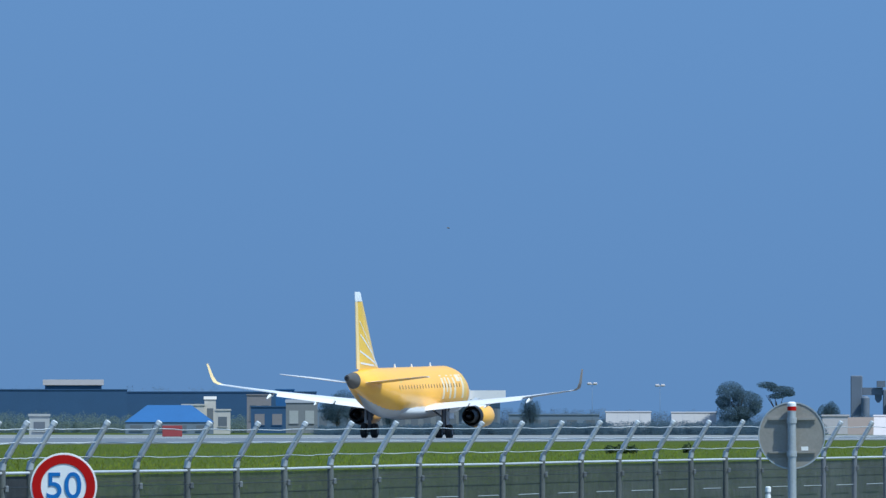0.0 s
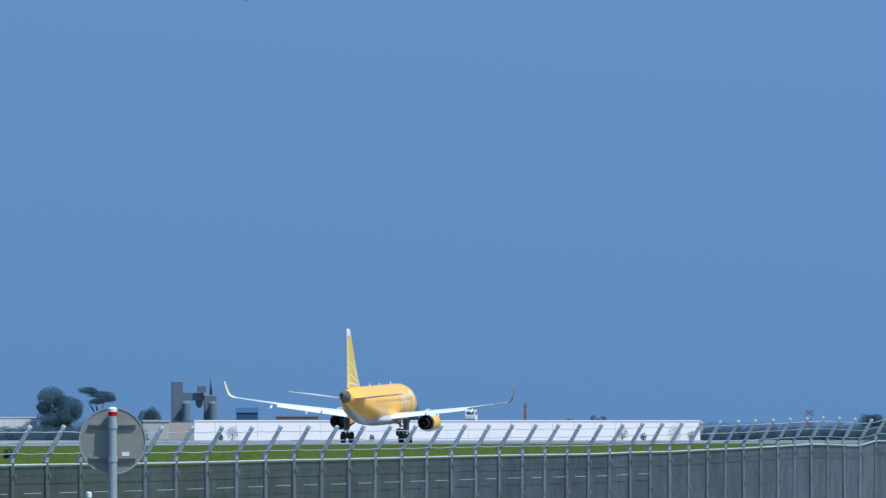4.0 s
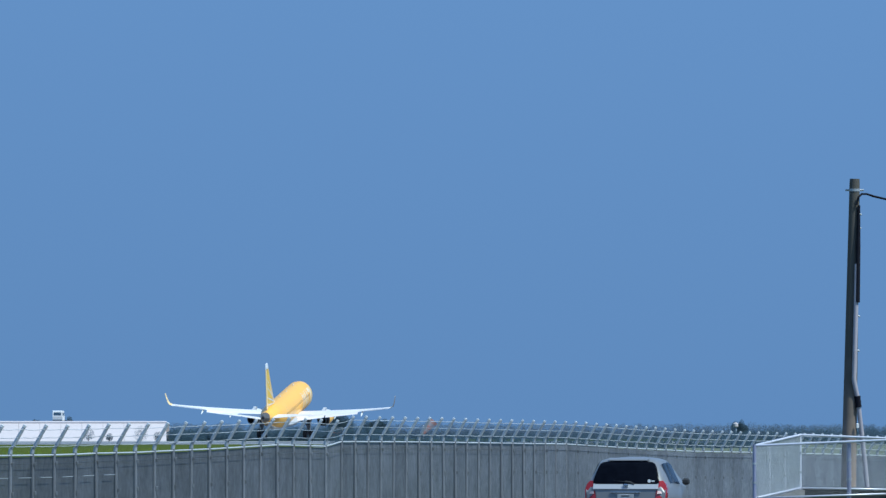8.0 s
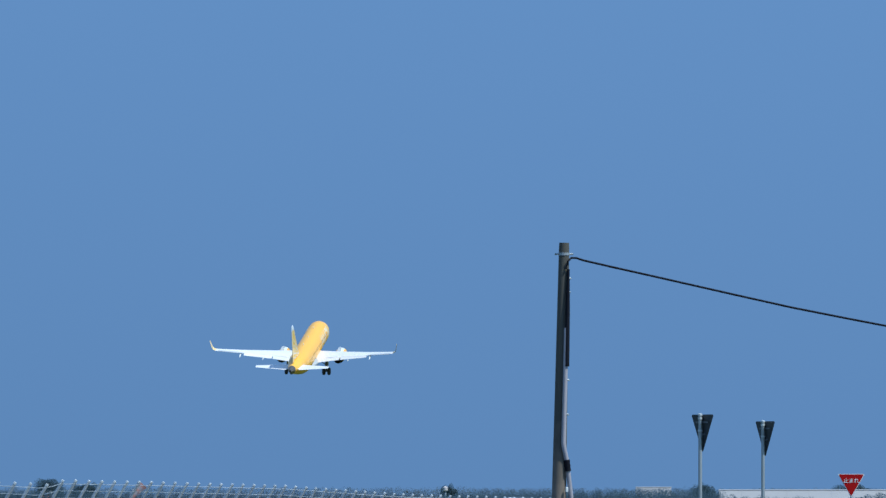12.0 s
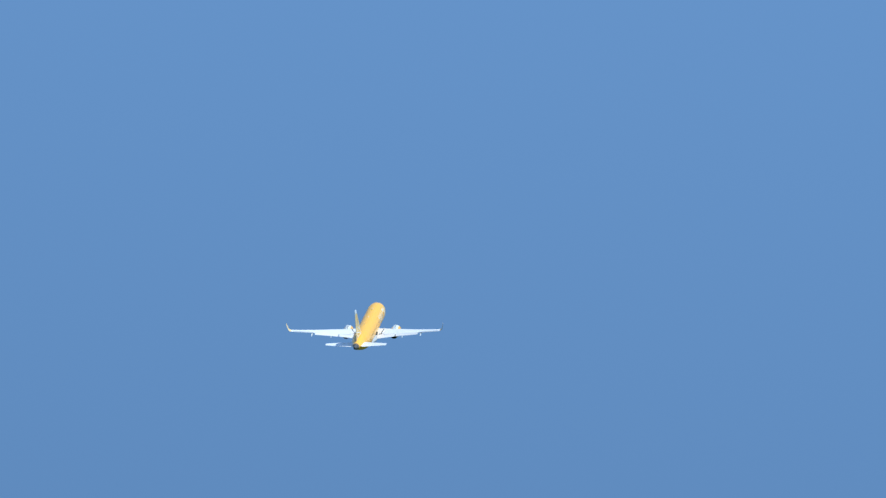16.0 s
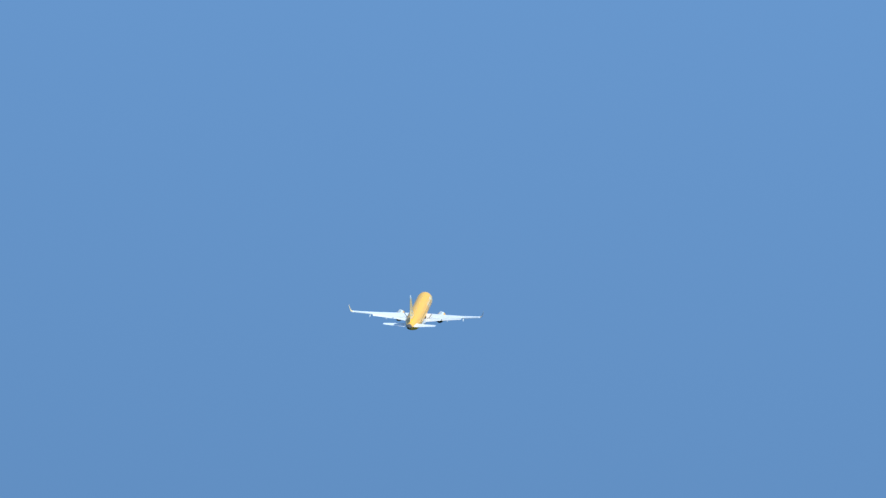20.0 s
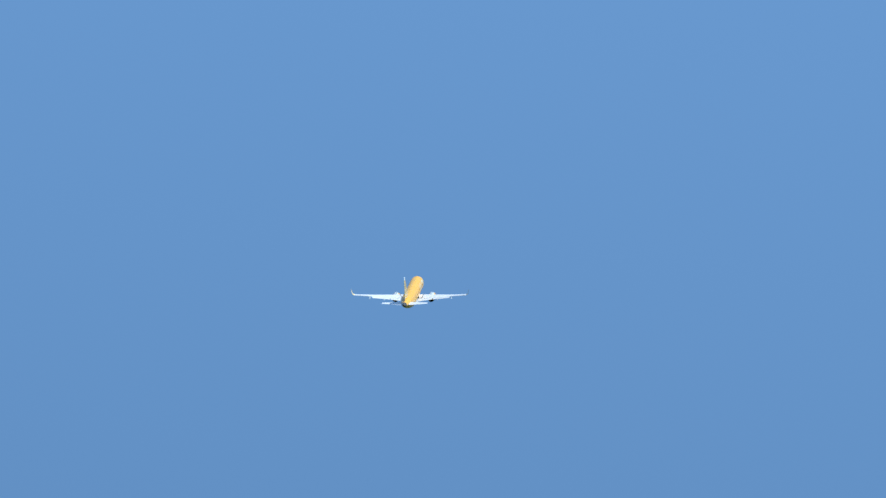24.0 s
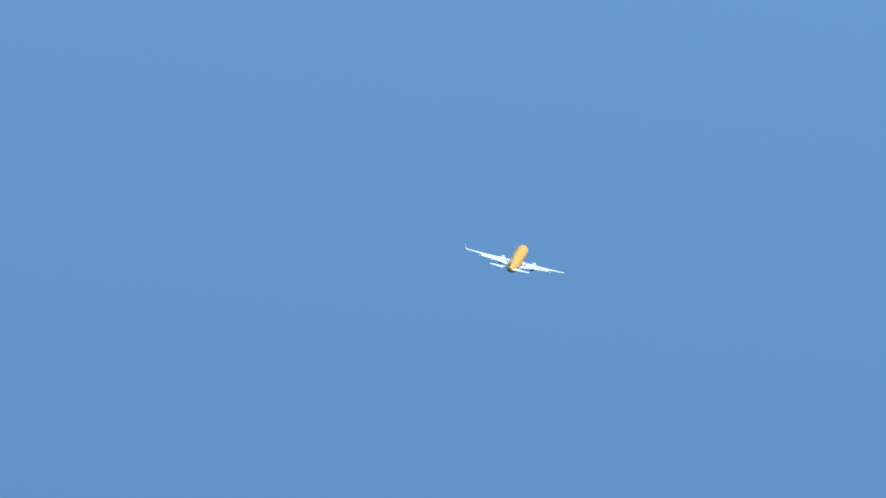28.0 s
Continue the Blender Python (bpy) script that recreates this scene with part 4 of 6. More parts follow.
def yield_back(u, d, vt, turn, label):
    p = spot(u, d, 0)
    base = ground_z(p.x, p.y)
    top = level(vt, d) - base
    s = thing("stop_sign", pose(p.x, p.y, base, 0, 0, facing(u)), label, "road sign", "stop signs at the ramp")
    part("pole", Geo().tube([(0, 0, 0), (0, 0, top - 0.02)], 0.034, 12), GALV, s, "grey steel sign pole", True)
    plate = part("plate", triangle(Geo(), 0.8, 0.045, 0.055), DARK_PAINT, s, "dark back of a triangular plate", at=pose(0, 0, top, 0, 0, turn))
    part("front_face", triangle(Geo(), 0.78, 0.055, 0.058, 0.008), SIGN_RED, plate, "red face turned away")
    for dz in (-0.14, -0.36):
        w = 0.28 + dz * 0.45
        part("bracket", Geo().box(-w, w, 0.03, 0.045, dz - 0.015, dz + 0.015), GEAR_STEEL, plate, "steel bracket")
        part("pole_clip", Geo().spin([(top + dz + 0.05, 0.043), (top + dz + 0.085, 0.043)], (0, 0, 0), "z", 12), GALV_BRIGHT, s, "bright steel clip", True)
    part("pole_cap", Geo().spin([(top - 0.02, 0.04), (top + 0.01, 0.04), (top + 0.02, 0.02)], (0, 0, 0), "z", 12), GALV_BRIGHT, s, "", True)


def stop_front():
    u, d = 4166, 330
    p = spot(u, d, 0)
    base = ground_z(p.x, p.y)
    top = level(-42, d) - base
    s = thing("stop_sign", pose(p.x, p.y, base, 0, 0, facing(u)), "red triangular stop sign with white Japanese writing on a grey pole", "road sign", "stop signs at the ramp")
    part("pole", Geo().tube([(0, 0.05, 0), (0, 0.05, top - 0.05)], 0.038, 12), GALV, s, "grey steel sign pole", True)
    plate = part("plate", triangle(Geo(), 0.80, 0.0, 0.012), SIGN_WHITE, s, "white rimmed plate", at=pose(0, 0, top))
    part("red_face", triangle(Geo(), 0.80, -0.005, 0.0, 0.016), SIGN_RED, plate, "red face")
    part("writing", text_mesh("止まれ", 0.155, SIGN_WHITE), None, plate, "white Japanese word for stop", at=pose(0, -0.008, -0.21, 90, 0, 0))


speed_sign()
back_sign()
marker_post()
yield_back(3899, 205, -147, -60, "dark back of a triangular stop sign turned aside, on a pole")
yield_back(4010, 218, -135, -62, "dark back of a triangular stop sign turned aside, on a pole")
stop_front()


# ---- utility pole with conduit and cable ----
POLE_D = 256.0


def weathered_pole(h):
    """Brown concrete that moss and soot have darkened over its upper part, with a ragged border."""
    m = POLE_CONCRETE
    n, l = m.node_tree.nodes, m.node_tree.links
    b = n["Principled BSDF"]
    src = b.inputs["Base Color"].links[0].from_socket
    co, sep, nz = n.new("ShaderNodeTexCoord"), n.new("ShaderNodeSeparateXYZ"), n.new("ShaderNodeTexNoise")
    nz.inputs["Scale"].default_value = 1.6
    mp = n.new("ShaderNodeMapRange")
    mp.inputs["From Min"].default_value, mp.inputs["From Max"].default_value = 2.6, 5.2
    add = n.new("ShaderNodeMath")
    add.operation = "MULTIPLY_ADD"
    add.inputs[1].default_value = 2.2
    mix = n.new("ShaderNodeMix")
    mix.data_type = "RGBA"
    l.new(co.outputs["Object"], sep.inputs[0])
    l.new(co.outputs["Object"], nz.inputs["Vector"])
    l.new(nz.outputs["Fac"], add.inputs[0])
    l.new(sep.outputs["Z"], add.inputs[2])
    l.new(add.outputs[0], mp.inputs["Value"])
    l.new(mp.outputs[0], mix.inputs["Factor"])
    l.new(src, mix.inputs["A"])
    mix.inputs["B"].default_value = (0.082, 0.075, 0.064, 1)
    l.new(mix.outputs["Result"], b.inputs["Base Color"])
    return m


def utility_pole():
    d = POLE_D
    foot, top = spot(3645, d, 0.1), spot(3658.5, d, level(-451, d))
    s = thing("utility_pole", pose(*foot), "weathered concrete utility pole with a grey conduit and black cable", "utility pole")
    t = top - foot
    right = spot(784 + STEP * math.pi / 2 + 2870, 1.0, 0)
    ax = lambda z: t * (z / t.z)
    sh = part("shaft", Geo().tube([(0, 0, 0), tuple(t * 0.5), tuple(t * 0.985), tuple(t)], [0.185, 0.15, 0.118, 0.112], 24), weathered_pole(t.z), s, "weathered brown concrete shaft, darkly stained above", True)
    zb = level(-431, d) - foot.z
    c = ax(zb)
    part("steel_band", Geo().spin([(-0.03, 0.13), (0.03, 0.13)], tuple(c), "z", 20), GALV, s, "steel strap", True)
    part("band_bolt", Geo().tube([tuple(c + right * -0.21), tuple(c + right * 0.21)], 0.022, 8), GALV, s, "bolt of the strap", True)
    near = Vector((0, -1, 0))
    def on(u, v, out):
        q = spot(u, d, level(v, d)) - foot
        return tuple(q + near * out)
    part("conduit", Geo().tube([on(3660.5, -300, 0.15), on(3659, -230, 0.16), on(3655, -96, 0.19), on(3657, -84, 0.18), on(3661.5, -66, 0.13), on(3671, 8, 0.05), on(3677, 60, 0.0), on(3681, 104, 0.0)], 0.053, 12), PIPE_GREY, s, "grey plastic conduit", True)
    part("cable_sleeve", Geo().tube([on(3664.5, -404, 0.13), on(3663, -330, 0.16), on(3661.5, -232, 0.18)], [0.03, 0.05, 0.053], 10), BLACK_TAPE, s, "black cable sleeve", True)
    part("coupling", Geo().tube([on(3661.5, -67, 0.13), on(3664, -47, 0.11)], 0.066, 12), BLACK_TAPE, s, "black coupling on the conduit", True)
    for k in range(3):
        v = -66 + k * 8
        part("coupling_ring", Geo().tube([on(3661.6 + k, v, 0.12), on(3661.9 + k, v + 3, 0.12)], 0.072, 12), BLACK_TAPE, s, "", True)
    for v, u in ((-388, 3662), (-364, 3661), (-328, 3660), (-262, 3659.5), (-208, 3659), (-147, 3658)):
        part("strap", Geo().tube([on(u + 3.5, v - 1, 0.16), on(u + 7, v + 1, 0.12)], 0.018, 6), GALV_BRIGHT, s, "thin steel strap", True)
    part("junction_box", Geo().box(-0.03, 0.03, -0.03, 0.03, -0.055, 0.055, bevel=0.01), SIGN_WHITE, s, "small white box", at=Matrix.Translation(on(3661, -14, 0.19)))
    # overhead line
    cab = thing("overhead_cable", pose(0, 0, 0), "thin black overhead cable hanging from the pole", "cable")
    pts = [spot(3662, d - 0.15, level(-404, d)), spot(3665, d - 0.15, level(-418, d)), spot(3671, d - 0.1, level(-424, d)), spot(3680, d, level(-424, d)), spot(3692, d, level(-420, d))]
    for u, v in ((3743, -408.5), (3823, -391), (3960, -360.5), (4060, -338.5), (4160, -319), (4258, -300.5), (4426, -269), (4700, -222), (5100, -160), (5700, -90)):
        pts.append(spot(u, d + (u - 3690) * 0.004, level(v, d)))
    part("wire", Geo().tube(pts, 0.025, 7), BLACK_TAPE, cab, "black sheathed wire", True)


utility_pole()


# ---- ramp, plinth and mesh railing ----
def railing():
    g = Geo()
    def P(u, d, v):
        return spot(u, d, level(v, d))
    # ramp of the side road behind a low concrete edge
    lo = 0.2
    rings = []
    for u, dn, df, zt in ((3566, 238.3, 247, 1.45), (3750, 238, 247, 1.41), (3950, 237, 246, 1.36), (4200, 236, 245, 1.3), (4600, 235, 244, 1.2)):
        a, b = spot(u, dn), spot(u, df)
        rings.append([(a.x, a.y, lo), (a.x, a.y, zt), (b.x, b.y, zt), (b.x, b.y, lo)])
    ob = new("ramp", Geo().loft(rings).mesh("ramp", ASPHALT))
    tagged(ob, "dark asphalt side road on a low ramp", "road", kind="structure")
    rings = []
    for u, dn, zt in ((3490, 235.0, 1.21), (3562, 237.6, 1.43), (3570, 237.7, 1.41)):
        a, b = spot(u, dn), spot(u, dn + 0.5)
        rings.append([(a.x, a.y, lo), (a.x, a.y, zt), (b.x, b.y, zt), (b.x, b.y, lo)])
    ob = new("ramp_kerb", Geo().loft(rings).mesh("ramp_kerb", CONCRETE))
    tagged(ob, "pale concrete kerb wall under the railing", "kerb", kind="structure")
    rail = thing("mesh_railing", pose(0, 0, 0), "white galvanised tube railing with chain link mesh beside the ramp", "railing")
    back = [(3562, 238, 2.0, 96), (3742, 238, 9.0, 99), (3923, 237.5, 17.0, 105), (4105, 237, 21, 110), (4290, 236.5, 25, 114)]
    front = [(3481, 234.5, 21, 114), (3720, 234, 11, 106), (3907, 233, 26, 122), (4098, 232, 43.5, 140), (4290, 231, 62, 160)]
    runs = ((back, 0.026), (front, 0.028))
    def net(a, b, h0, h1, pitch, r):
        """Chain link between two posts: crossing slanted wires."""
        m = Geo()
        L = math.hypot((b - a).x, (b - a).y)
        H = h0
        n = int((L + H) / pitch) + 1
        for sgn in (1, -1):
            for i in range(n):
                s0 = i * pitch
                lo_s, hi_s = max(0.0, s0 - H), min(L, s0)
                if hi_s - lo_s < 0.02:
                    continue
                pts = []
                for s in (lo_s, hi_s):
                    k = s / L if sgn > 0 else 1 - s / L
                    q = a.lerp(b, k)
                    hgt = s0 - s
                    pts.append(q - Vector((0, 0, H)) + Vector((0, 0, hgt)))
                m.tube(pts, r, 3, caps=False)
        return m
    def panel(pa, pb, wire=0.0009):
        a, b = P(*pa[:3]), P(*pb[:3])
        ha, hb = (pa[3] - pa[2]) * pa[1] / STEP, (pb[3] - pb[2]) * pb[1] / STEP
        part("top_rail", Geo().tube([a, b], 0.026, 10), RAIL_TUBE, rail, "", True)
        part("bottom_rail", Geo().tube([a - Vector((0, 0, ha)), b - Vector((0, 0, hb))], 0.021, 8), RAIL_TUBE, rail, "", True)
        part("chain_link", net(a, b, min(ha, hb), 0, 0.056 if wire < 0.002 else 0.042, wire), GALV_BRIGHT, rail, "chain link mesh")
    def post(p_, r):
        a = P(*p_[:3])
        h = (p_[3] - p_[2]) * p_[1] / STEP + 0.15
        o = part("post", Geo().tube([a - Vector((0, 0, h)), a + Vector((0, 0, 0.03))], r, 12), RAIL_POST if r > 0.035 else RAIL_TUBE, rail, "tube post in blue-grey darkened for its shade" if r > 0.035 else "galvanised tube post", True)
        for k in (0.3, 0.62):
            part("clip", Geo().spin([(-0.02, r + 0.012), (0.02, r + 0.012)], tuple(a - Vector((0, 0, h * k))), "z", 10), GALV, o, "", True)
    for pts, r in runs:
        for i, p_ in enumerate(pts):
            post(p_, r + (0.012 if pts is front else 0.0))
            if i + 1 < len(pts):
                panel(p_, pts[i + 1])
    panel(front[0], back[0], 0.0046)
    A, B = front[0], back[0]
    for k in (0.33, 0.66):
        post(tuple(x + (y - x) * k for x, y in zip(A, B)), 0.012)
    post((3903, 233.6, 27, 122), 0.024)
    post((4103, 233.0, 43, 140), 0.03)
    post((3648, 234.2, 14, 109), 0.046)


railing()


# ---- silver hatchback, built with its tail at y = 0 and its nose towards +y ----
def build_car():
    car = thing("hatchback_car", pose(0, 0, 0), "silver compact hatchback driving along the road beside the fence", "car")
    # sections: y, belt half width, belt height, roof half width, roof height, bottom height
    S = [(0.0, 0.70, 0.60, 0.62, 0.66, 0.32), (0.03, 0.80, 0.80, 0.74, 0.93, 0.26), (0.10, 0.825, 0.93, 0.72, 1.04, 0.24), (0.30, 0.83, 0.95, 0.655, 1.27, 0.23), (0.48, 0.835, 0.96, 0.585, 1.47, 0.22), (0.75, 0.838, 0.97, 0.60, 1.515, 0.2),
         (1.5, 0.838, 0.96, 0.61, 1.525, 0.2), (2.2, 0.838, 0.95, 0.585, 1.47, 0.2), (2.95, 0.83, 0.93, 0.66, 0.98, 0.2), (3.5, 0.78, 0.82, 0.6, 0.86, 0.22), (3.78, 0.66, 0.62, 0.5, 0.66, 0.3), (3.83, 0.5, 0.5, 0.4, 0.52, 0.36)]
    rings = []
    for y, wb, zb, wr, zr, z0 in S:
        ring = [(wb * 0.86, z0), (wb * 0.98, z0 + 0.12), (wb, (z0 + zb) / 2 + 0.05), (wb * 0.99, zb), (wr * 1.07, zr - 0.13), (wr * 0.98, zr - 0.065), (wr * 0.8, zr - 0.03), (wr * 0.45, zr - 0.006), (wr * 0.15, zr + 0.002)]
        full = [(x, y, z) for x, z in ring] + [(-x, y, z) for x, z in reversed(ring)]
        rings.append(full)
    part("body", Geo().loft(rings), CAR_PAINT, car, "silver painted body", True)
    # rear window, proud of the tailgate
    b = Geo().loft([[(-w + 0.04, y + 0.06, z), (w - 0.04, y + 0.06, z), (w, y + 0.02, z), (w - 0.03, y, z), (-w + 0.03, y, z), (-w, y + 0.02, z)] for w, y, z in
                    ((0.64, 0.05, 0.985), (0.675, 0.065, 1.0), (0.668, 0.09, 1.06), (0.628, 0.185, 1.2), (0.588, 0.27, 1.32), (0.555, 0.32, 1.385), (0.50, 0.355, 1.42), (0.36, 0.38, 1.44))])
    gl = part("rear_window", b, SIDE_GLASS, car, "dark tinted rear window", True)
    # Added strip in brighter silver: sun and sky reflection painted on the tailgate.
    part("tailgate_ledge", Geo().loft([[(-w, y, z), (w, y, z), (w, y + 0.03, z + dz), (-w, y + 0.03, z + dz)] for w, y, z, dz in ((0.66, -0.012, 0.885, 0.0), (0.655, 0.04, 0.975, 0.012))]), CAR_LEDGE, car, "ledge under the rear window, brightened for the light it reflects")
    part("sticker", Geo().spin([(0.0, 0.035), (0.004, 0.035)], (0.47, 0.066, 1.045), "y", 16), SIGN_WHITE, gl, "round white sticker")
    part("sticker", Geo().box(0.515, 0.58, 0.068, 0.072, 1.03, 1.055), SIGN_WHITE, gl, "small white sticker")
    part("wiper", Geo().tube([(-0.02, 0.06, 1.03), (0.07, 0.06, 1.025), (0.17, 0.04, 0.975)], 0.02, 6).tube([(-0.02, 0.08, 1.03), (-0.35, 0.1, 1.06)], 0.008, 5), CAR_TRIM, gl, "black wiper arm", True)
    # tailgate crease, emblem, handle trim, plate
    gate = part("tailgate", Geo().loft([[(-w, y, z), (w, y, z), (w, y + 0.03, z), (-w, y + 0.03, z)] for w, y, z in ((0.58, -0.012, 0.62), (0.60, 0.002, 0.82), (0.65, 0.03, 0.95), (0.66, 0.062, 0.995))]), CAR_PAINT, car, "silver tailgate")
    part("emblem", Geo().box(-0.055, 0.055, -0.02, 0.02, 0.92, 0.985, bevel=0.012), CHROME, gate, "small chrome emblem")
    part("handle_trim", Geo().box(-0.3, 0.3, -0.028, 0.0, 0.80, 0.83, bevel=0.006), CHROME, gate, "chrome handle trim")
    plate = part("number_plate", Geo().box(-0.165, 0.165, -0.035, -0.014, 0.615, 0.78, bevel=0.006), WHITE_STRIP, gate, "white number plate with plain dark bars")
    for x0, x1, z0, z1 in ((-0.10, -0.03, 0.64, 0.70), (-0.01, 0.02, 0.665, 0.675), (0.04, 0.12, 0.64, 0.70), (-0.08, 0.08, 0.735, 0.755)):
        part("plate_bar", Geo().box(x0, x1, -0.039, -0.034, z0, z1), CAR_TRIM, plate)
    for side in (1, -1):
        b = Geo().loft([[(side * x0, y, z), (side * x1, y + 0.05, z), (side * (x1 + 0.004), y + 0.22, z), (side * x0, y + 0.12, z)] for x0, x1, y, z in ((0.63, 0.80, -0.02, 0.60), (0.60, 0.825, -0.01, 0.72), (0.625, 0.83, 0.03, 0.88), (0.665, 0.80, 0.06, 0.98), (0.675, 0.74, 0.08, 1.05))])
        tl = part("tail_lamp", b, LAMP_RED, car, "red tail lamp with a clear middle", True)
        part("lamp_lens", Geo().loft([[(side * x0, y, z), (side * x1, y + 0.05, z), (side * x1, y + 0.1, z), (side * x0, y + 0.1, z)] for x0, x1, y, z in ((0.64, 0.73, -0.03, 0.79), (0.65, 0.735, -0.006, 0.845))]), LAMP_CLEAR, tl, "clear lens")
        # side glass and pillars
        def sidept(y, k):
            _, wb, zb, wr, zr, _z = (y, *interp(y, S))
            return (side * (wb * 0.99 + (wr * 1.04 - wb * 0.99) * k + 0.006), y, zb + (zr - 0.07 - zb) * k)
        for y0, y1, kt in ((0.62, 1.15, 0.9), (1.22, 2.05, 0.92)):
            rows = [[sidept(y, k) for k in np.linspace(0.06, kt, 5)] for y in np.linspace(y0, y1, 4)]
            part("side_window", Geo().loft(rows, caps=False, closed=False), SIDE_GLASS, car, "dark side window")
        m = part("door_mirror", Geo().box(side * 0.84 if side > 0 else side * 0.99, side * 0.99 if side > 0 else side * 0.84, 2.25, 2.36, 0.96, 1.09, bevel=0.035), CAR_TRIM, car, "dark door mirror")
        for y in (0.62, 3.07):
            w = Geo().spin([(-0.08, 0.18), (-0.085, 0.27), (-0.05, 0.29), (0.05, 0.29), (0.085, 0.27), (0.08, 0.18)], (0, 0, 0), "x", 24)
            wh = part("wheel", w, RUBBER, car, "black tyre", True, pose(side * 0.745, y, 0.29))
            part("rim", Geo().spin([(side * 0.06, 0.17), (side * 0.09, 0.16), (side * 0.095, 0.04)], (0, 0, 0), "x", 20), CHROME, wh, "steel rim", True)
    part("rear_bumper", Geo().loft([[(-w, y, z), (w, y, z), (w, y + 0.1, z), (-w, y + 0.1, z)] for w, y, z in ((0.70, -0.02, 0.27), (0.80, -0.05, 0.35), (0.81, -0.05, 0.55), (0.80, -0.01, 0.60))]), CAR_PAINT, car, "silver rear bumper", True)
    part("roof_spoiler", Geo().loft([[(-w, y, z), (w, y, z), (w, y + 0.02, z + 0.02), (-w, y + 0.02, z + 0.02)] for w, y, z in ((0.40, 0.37, 1.455), (0.42, 0.6, 1.49))]), CAR_PAINT, car, "roof edge lip")
    return car


CAR = build_car()


# ---- far side of the airfield ----
def leaf_cloud(g, rng, c, rx, rz, count, size, ry=None):
    """Leaf clumps scattered in an uneven ball round c."""
    r = np.random.default_rng(rng.randrange(1 << 30))
    q = r.uniform(-1, 1, (int(count * 2.4) + 20, 3))
    far = np.linalg.norm(q, axis=1)
    q = q[(far > 0.25) & (far < 1)][:count]
    k, ph = r.uniform(-3.2, 3.2, (3, 3)), r.uniform(0, 6.28, 3)
    swell = 1 + 0.09 * np.sin(q @ k + ph).sum(axis=1)
    p = np.array(c) + q * np.array((rx, ry or rx, rz)) * swell[:, None]
    sz = size * r.uniform(0.6, 1.4, (len(q), 1))
    a, b = r.normal(size=(len(q), 3)), r.normal(size=(len(q), 3))
    a *= sz / np.linalg.norm(a, axis=1)[:, None]
    b *= 0.6 * sz / np.linalg.norm(b, axis=1)[:, None]
    g.leaves(np.stack([p - a, p - b, p + a, p + b], axis=1))


def tree(u, d, v_top, width, seed, label="dark leafy broad tree in the far haze", clumps=6, lean=0.0, lobes=()):
    rng = random.Random(seed)
    p = spot(u, d)
    z0 = ground_z(p.x, p.y)
    top = level(v_top, d) - z0
    w = width * d / STEP
    t = thing("tree", pose(p.x, p.y, z0), label, "tree")
    g = Geo().tube([(0, 0, -0.3), (lean * 0.3, 0, top * 0.3), (lean, 0, top * 0.62)], [0.05 * w + 0.12, 0.04 * w + 0.08, 0.05], 8)
    for k in range(4):
        a = rng.uniform(0, 6.28)
        g.tube([(lean * 0.4, 0, top * rng.uniform(0.3, 0.5)), (math.cos(a) * w * 0.28, math.sin(a) * w * 0.2, top * rng.uniform(0.62, 0.8))], [0.1, 0.04], 6)
    part("trunk", g, BARK, t, "dark trunk and limbs", True)
    g = Geo()
    k = d / STEP
    for du, v, rw, rh in lobes:
        leaf_cloud(g, rng, Vector((du * k, rng.uniform(-0.1, 0.1) * w, level(v, d) - z0)), rw * k, rh * k, int(60 * (rw + 6) * (rh + 6) / 6), 0.05 + 0.004 * w, 0.3 * w)
    if not lobes:
        for i in range(clumps):
            f = i / max(1, clumps - 1)
            cx = (f - 0.5) * w * 0.72 + rng.uniform(-0.05, 0.05) * w
            cz = top * (0.66 + rng.uniform(-0.1, 0.1)) - abs(f - 0.5) * top * 0.2
            r = w * rng.uniform(0.2, 0.3)
            hz = min(top * 0.36, top - cz) * rng.uniform(0.85, 1.0)
            leaf_cloud(g, rng, Vector((cx + lean, rng.uniform(-0.2, 0.2) * w, cz)), r, hz, 2400, 0.008 * w + 0.04)
        leaf_cloud(g, rng, Vector((lean, 0, top * 0.5)), w * 0.40, top * 0.38, 5000, 0.01 * w + 0.04)
    part("crown", g, LEAF, t, "dense crown with haze blue in its leaf colour")


def woods(name, rows, seed, label, mat=LEAF_FAR):
    """A far belt of trees: rows of bearing, top depression and distance."""
    rng = random.Random(seed)
    g = Geo()
    for (u0, v0, d0), (u1, v1, d1) in zip(rows, rows[1:]):
        n = max(2, int(abs(u1 - u0) / 9))
        for i in range(n):
            k = (i + rng.random()) / n
            u, v, d = u0 + (u1 - u0) * k, v0 + (v1 - v0) * k + rng.uniform(-0.9, 0.9), d0 + (d1 - d0) * k + rng.uniform(-15, 30)
            p = spot(u, d)
            z0 = ground_z(p.x, p.y) - 0.5
            h = level(v, d) - z0
            if h < 0.8:
                continue
            r = rng.uniform(9, 18) * d / STEP
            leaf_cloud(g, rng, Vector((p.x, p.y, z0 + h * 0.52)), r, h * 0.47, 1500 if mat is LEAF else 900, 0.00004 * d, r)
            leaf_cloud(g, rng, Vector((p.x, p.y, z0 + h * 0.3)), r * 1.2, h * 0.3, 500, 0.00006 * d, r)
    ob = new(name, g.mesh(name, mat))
    tagged(ob, label, "woods", kind="stuff")


def mat_wall(name, c, k=0.85):
    return material(name, c, tuple(x * k for x in c), 0.8, 0, 0.25, 3, 0.1)


